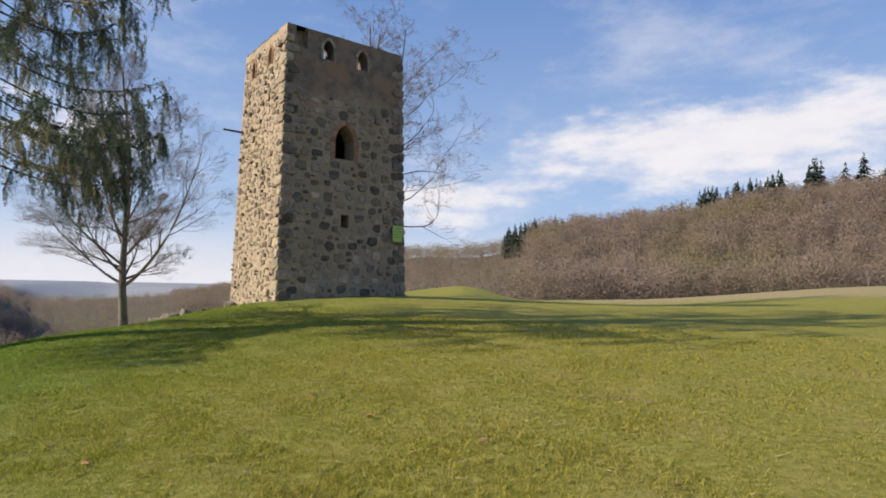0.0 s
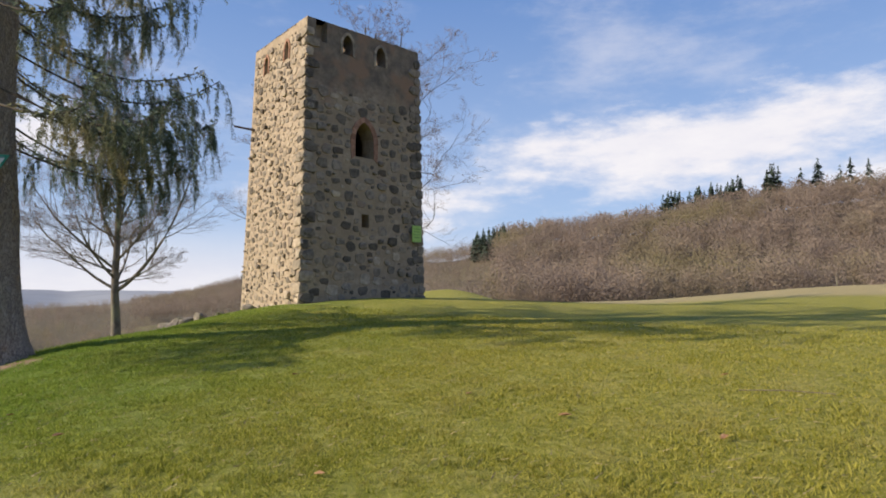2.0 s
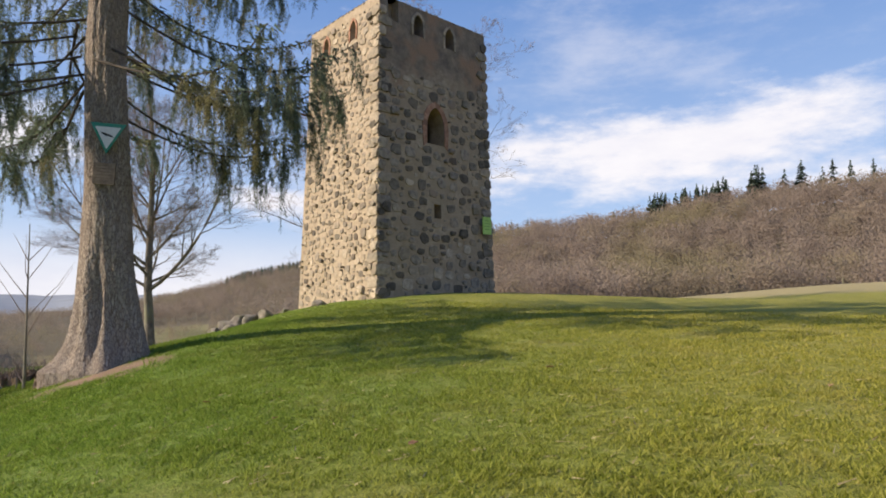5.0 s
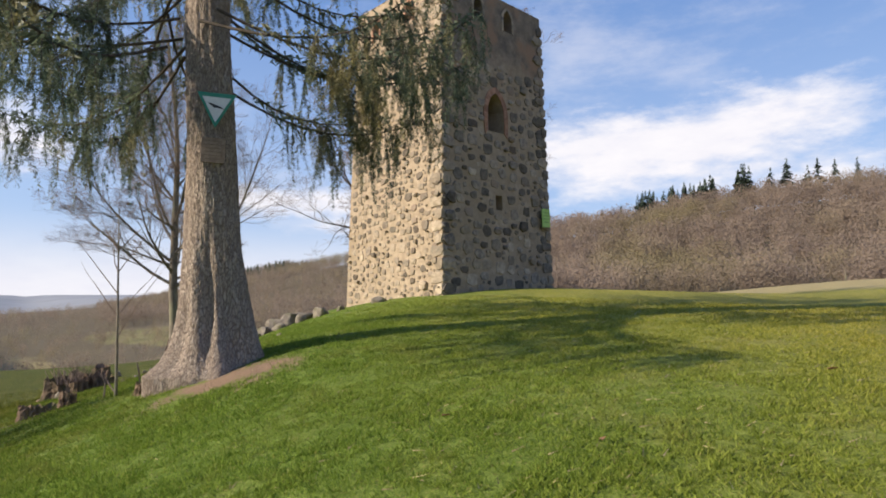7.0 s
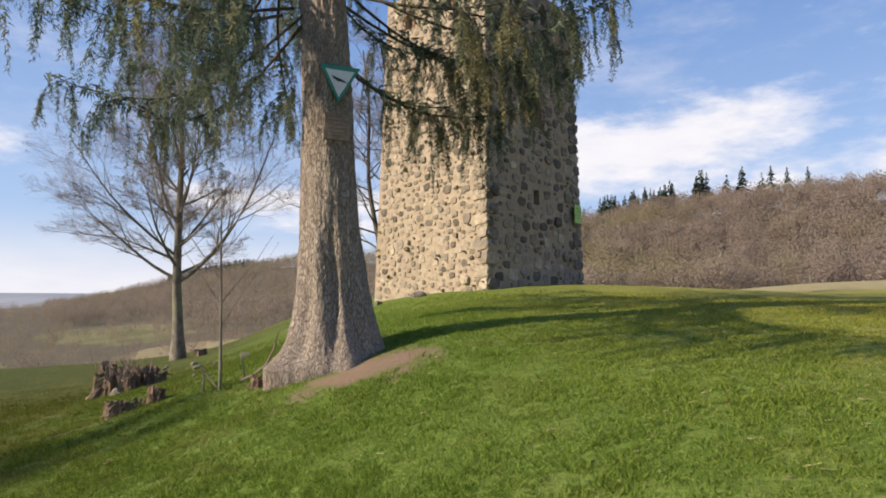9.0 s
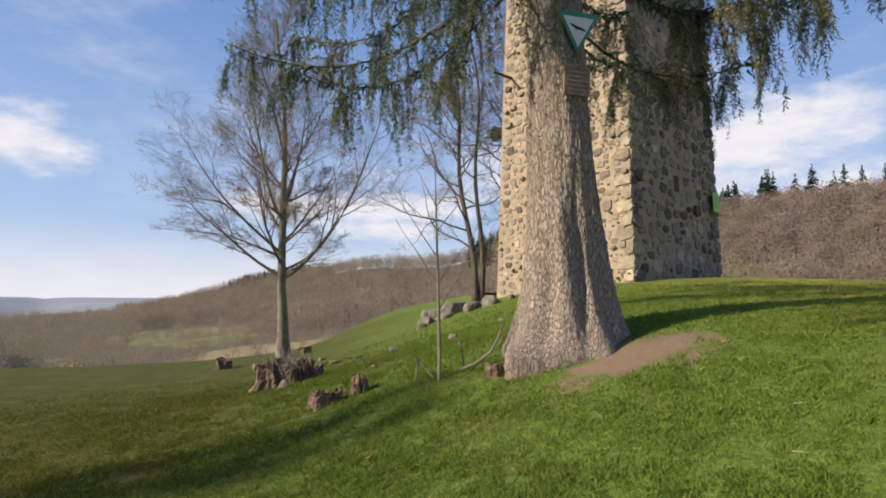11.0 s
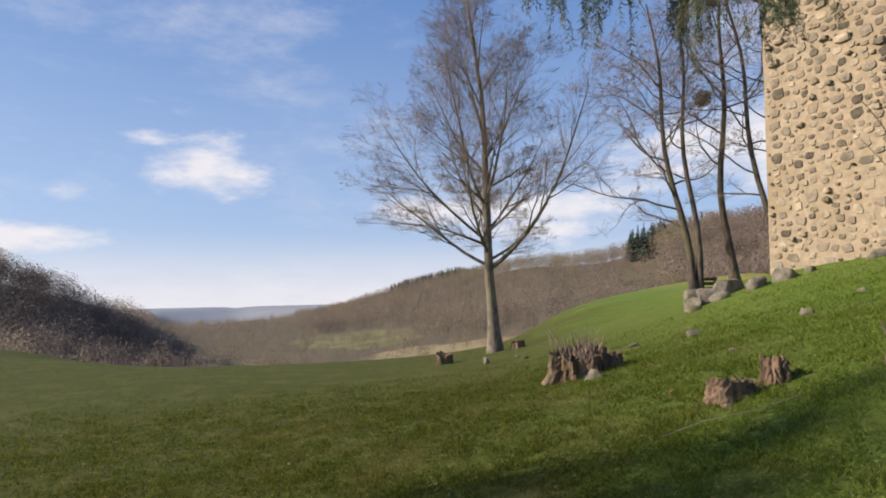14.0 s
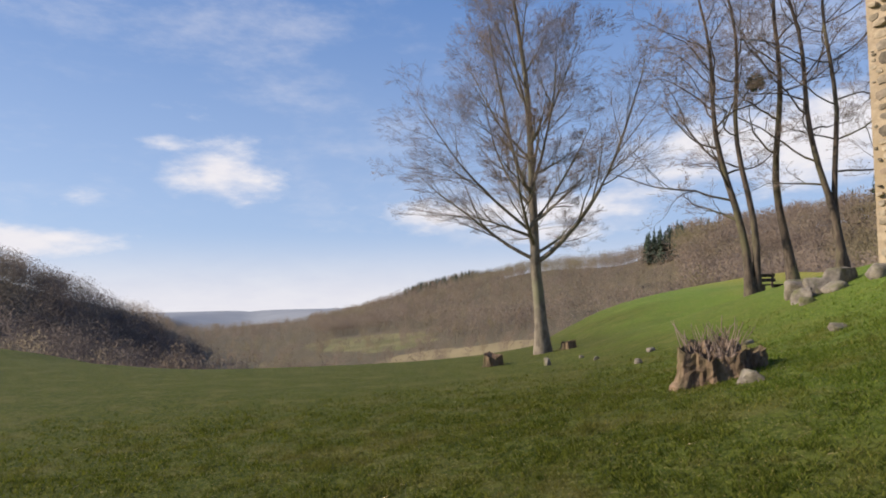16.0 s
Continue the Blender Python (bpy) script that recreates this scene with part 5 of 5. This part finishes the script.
def dry_stalks():
    """Bleached dead stalks and straw lying in the turf, too many to count."""
    rng = np.random.default_rng(91)
    n = 11000
    q = rng.uniform(0, 1, n)
    a, d = rng.uniform(-0.85, 0.85, n), 3.2 + 11.0 * rng.uniform(0, 1, n) ** 1.2
    x = np.interp(q, (0, 0.3, 0.5, 0.7, 1), (0.5, -4.5, -8.0, -11.0, -14.6)) - np.sin(a) * d
    y = np.interp(q, (0, 0.3, 0.5, 0.7, 1), (-0.8, 0.6, 2.6, 4.2, 7.6)) + np.cos(a) * d
    ok = (np.hypot(x - SPR.x, y - SPR.y) > 0.8) & (y < 17) & (rng.uniform(0, 1, n) < np.clip(0.60 + 0.055 * x, 0.06, 1.0))
    x, y = x[ok], y[ok]
    n = len(x)
    t, L = rng.uniform(0, 2 * np.pi, n), rng.uniform(0.03, 0.10, n)
    lift = rng.uniform(0.005, 0.03, n)
    b = np.stack([x, y, ground_z(x, y) + 0.012], -1)
    tip = b + np.stack([np.cos(t) * L, np.sin(t) * L, lift], -1)
    e = np.stack([-np.sin(t), np.cos(t), 0.6 + 0 * t], -1) * rng.uniform(0.0022, 0.005, n)[:, None]
    ob = tri_mesh("dry_stalks", np.concatenate([np.stack([b - e, b + e, tip], 1), np.stack([b, tip - e * 0.4, tip + e * 0.4], 1)]), M_STRAW)
    tagged(ob, "bleached dead stalks and straw lying in the grass", "straw", kind="stuff")


dry_stalks()


# ---- rubble stones of the tower walls ----
COURSES = {"wall_south": (0.022, ((0.32, 0.46, 500), (0.2, 0.32, 1800), (0.1, 0.18, 1500))),
           "wall_west": (0.014, ((0.24, 0.35, 160), (0.14, 0.25, 4200), (0.07, 0.12, 2600)))}


def clad_tower():
    rng = np.random.default_rng(55)
    shapes, pale = stone_shapes(rng, 14), stone_shapes(rng, 14)
    for me in shapes:
        me.materials.append(M_STONE)
    for me in pale:
        me.materials.append(M_STONE_PALE)
    for wall, top in (("wall_south", 8.1), ("wall_west", 10.0)):
        length, P = WALLS[wall]
        stones = lay_stones(rng, length, HOLES[wall], 0.95, top, *COURSES[wall])
        loose, loose_f = [], []
        for i, (u, z, w, h) in enumerate(stones):
            o, e1, e2, e3 = face_frame(P, u, z)
            # More pale stones on the west wall, putting its sunlight into the colour.
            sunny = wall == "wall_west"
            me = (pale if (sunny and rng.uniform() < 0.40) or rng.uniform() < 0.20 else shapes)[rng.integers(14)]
            deep = rng.uniform(0.03, 0.085) if rng.uniform() < 0.90 else rng.uniform(0.14, 0.26)
            rot = Matrix((e1, e2, e3)).transposed().to_4x4()
            m = Matrix.Translation(o) @ rot @ Matrix.Rotation(rng.normal(0, 0.10), 4, "Z") @ Matrix.Diagonal((w * 1.04, h * 1.06, deep, 1))
            if i < 300:
                ob = new("stone", me)
                ob.parent = TOWER[wall]
                ob.matrix_basis = T_INV @ m
            else:
                base = len(loose)
                loose.extend(T_INV @ m @ q.co for q in me.vertices)
                loose_f.extend(tuple(base + k for k in p.vertices) for p in me.polygons)
        if loose:
            tagged(part("rubble_fill", (loose, loose_f), M_STONE_REST, TOWER[wall]), kind="stuff")
    # corner blocks and coping stones
    for z in np.arange(1.0, 9.9, 0.34):
        long_u = int(z / 0.34) % 2
        w = 0.52 if long_u else 0.30
        for wall, u in (("wall_south", w / 2 - 0.03), ("wall_west", TD - (0.82 - w) / 2 + 0.03), ("wall_south", TW - w / 2 + 0.04)):
            length, P = WALLS[wall]
            o, e1, e2, e3 = face_frame(P, u, z + rng.uniform(-0.03, 0.03))
            # West corner stones are always pale, the wall's sunlight put into the colour.
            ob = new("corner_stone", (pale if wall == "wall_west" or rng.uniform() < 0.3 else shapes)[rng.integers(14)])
            ww = w if wall == "wall_south" else 0.82 - w
            ob.parent = TOWER[wall]
            ob.matrix_basis = T_INV @ (Matrix.Translation(o) @ Matrix((e1, e2, e3)).transposed().to_4x4() @ Matrix.Diagonal((ww * 1.1, 0.33 * rng.uniform(0.9, 1.1), rng.uniform(0.08, 0.14), 1)))
    for wall in ("wall_south", "wall_west", "wall_east"):
        length, P = WALLS[wall]
        u = 0.1
        while u < length:
            w = rng.uniform(0.18, 0.42)
            if (wall == "wall_south" and 0.1 < u + w / 2 < 0.95) or (wall == "wall_west" and u + w / 2 > length - 0.8):
                u += w
                continue
            o, e1, e2, e3 = face_frame(P, u + w / 2, TT - 0.02)
            ob = new("coping_stone", (shapes if rng.uniform() < 0.7 else pale)[rng.integers(14)])
            ob.parent = TOWER[wall]
            ob.matrix_basis = T_INV @ (Matrix.Translation(o - e3 * 0.28) @ Matrix((e1, e2, e3)).transposed().to_4x4() @ Matrix.Diagonal((w * 1.1, rng.uniform(0.06, 0.16), 0.62, 1)))
            u += w


clad_tower()
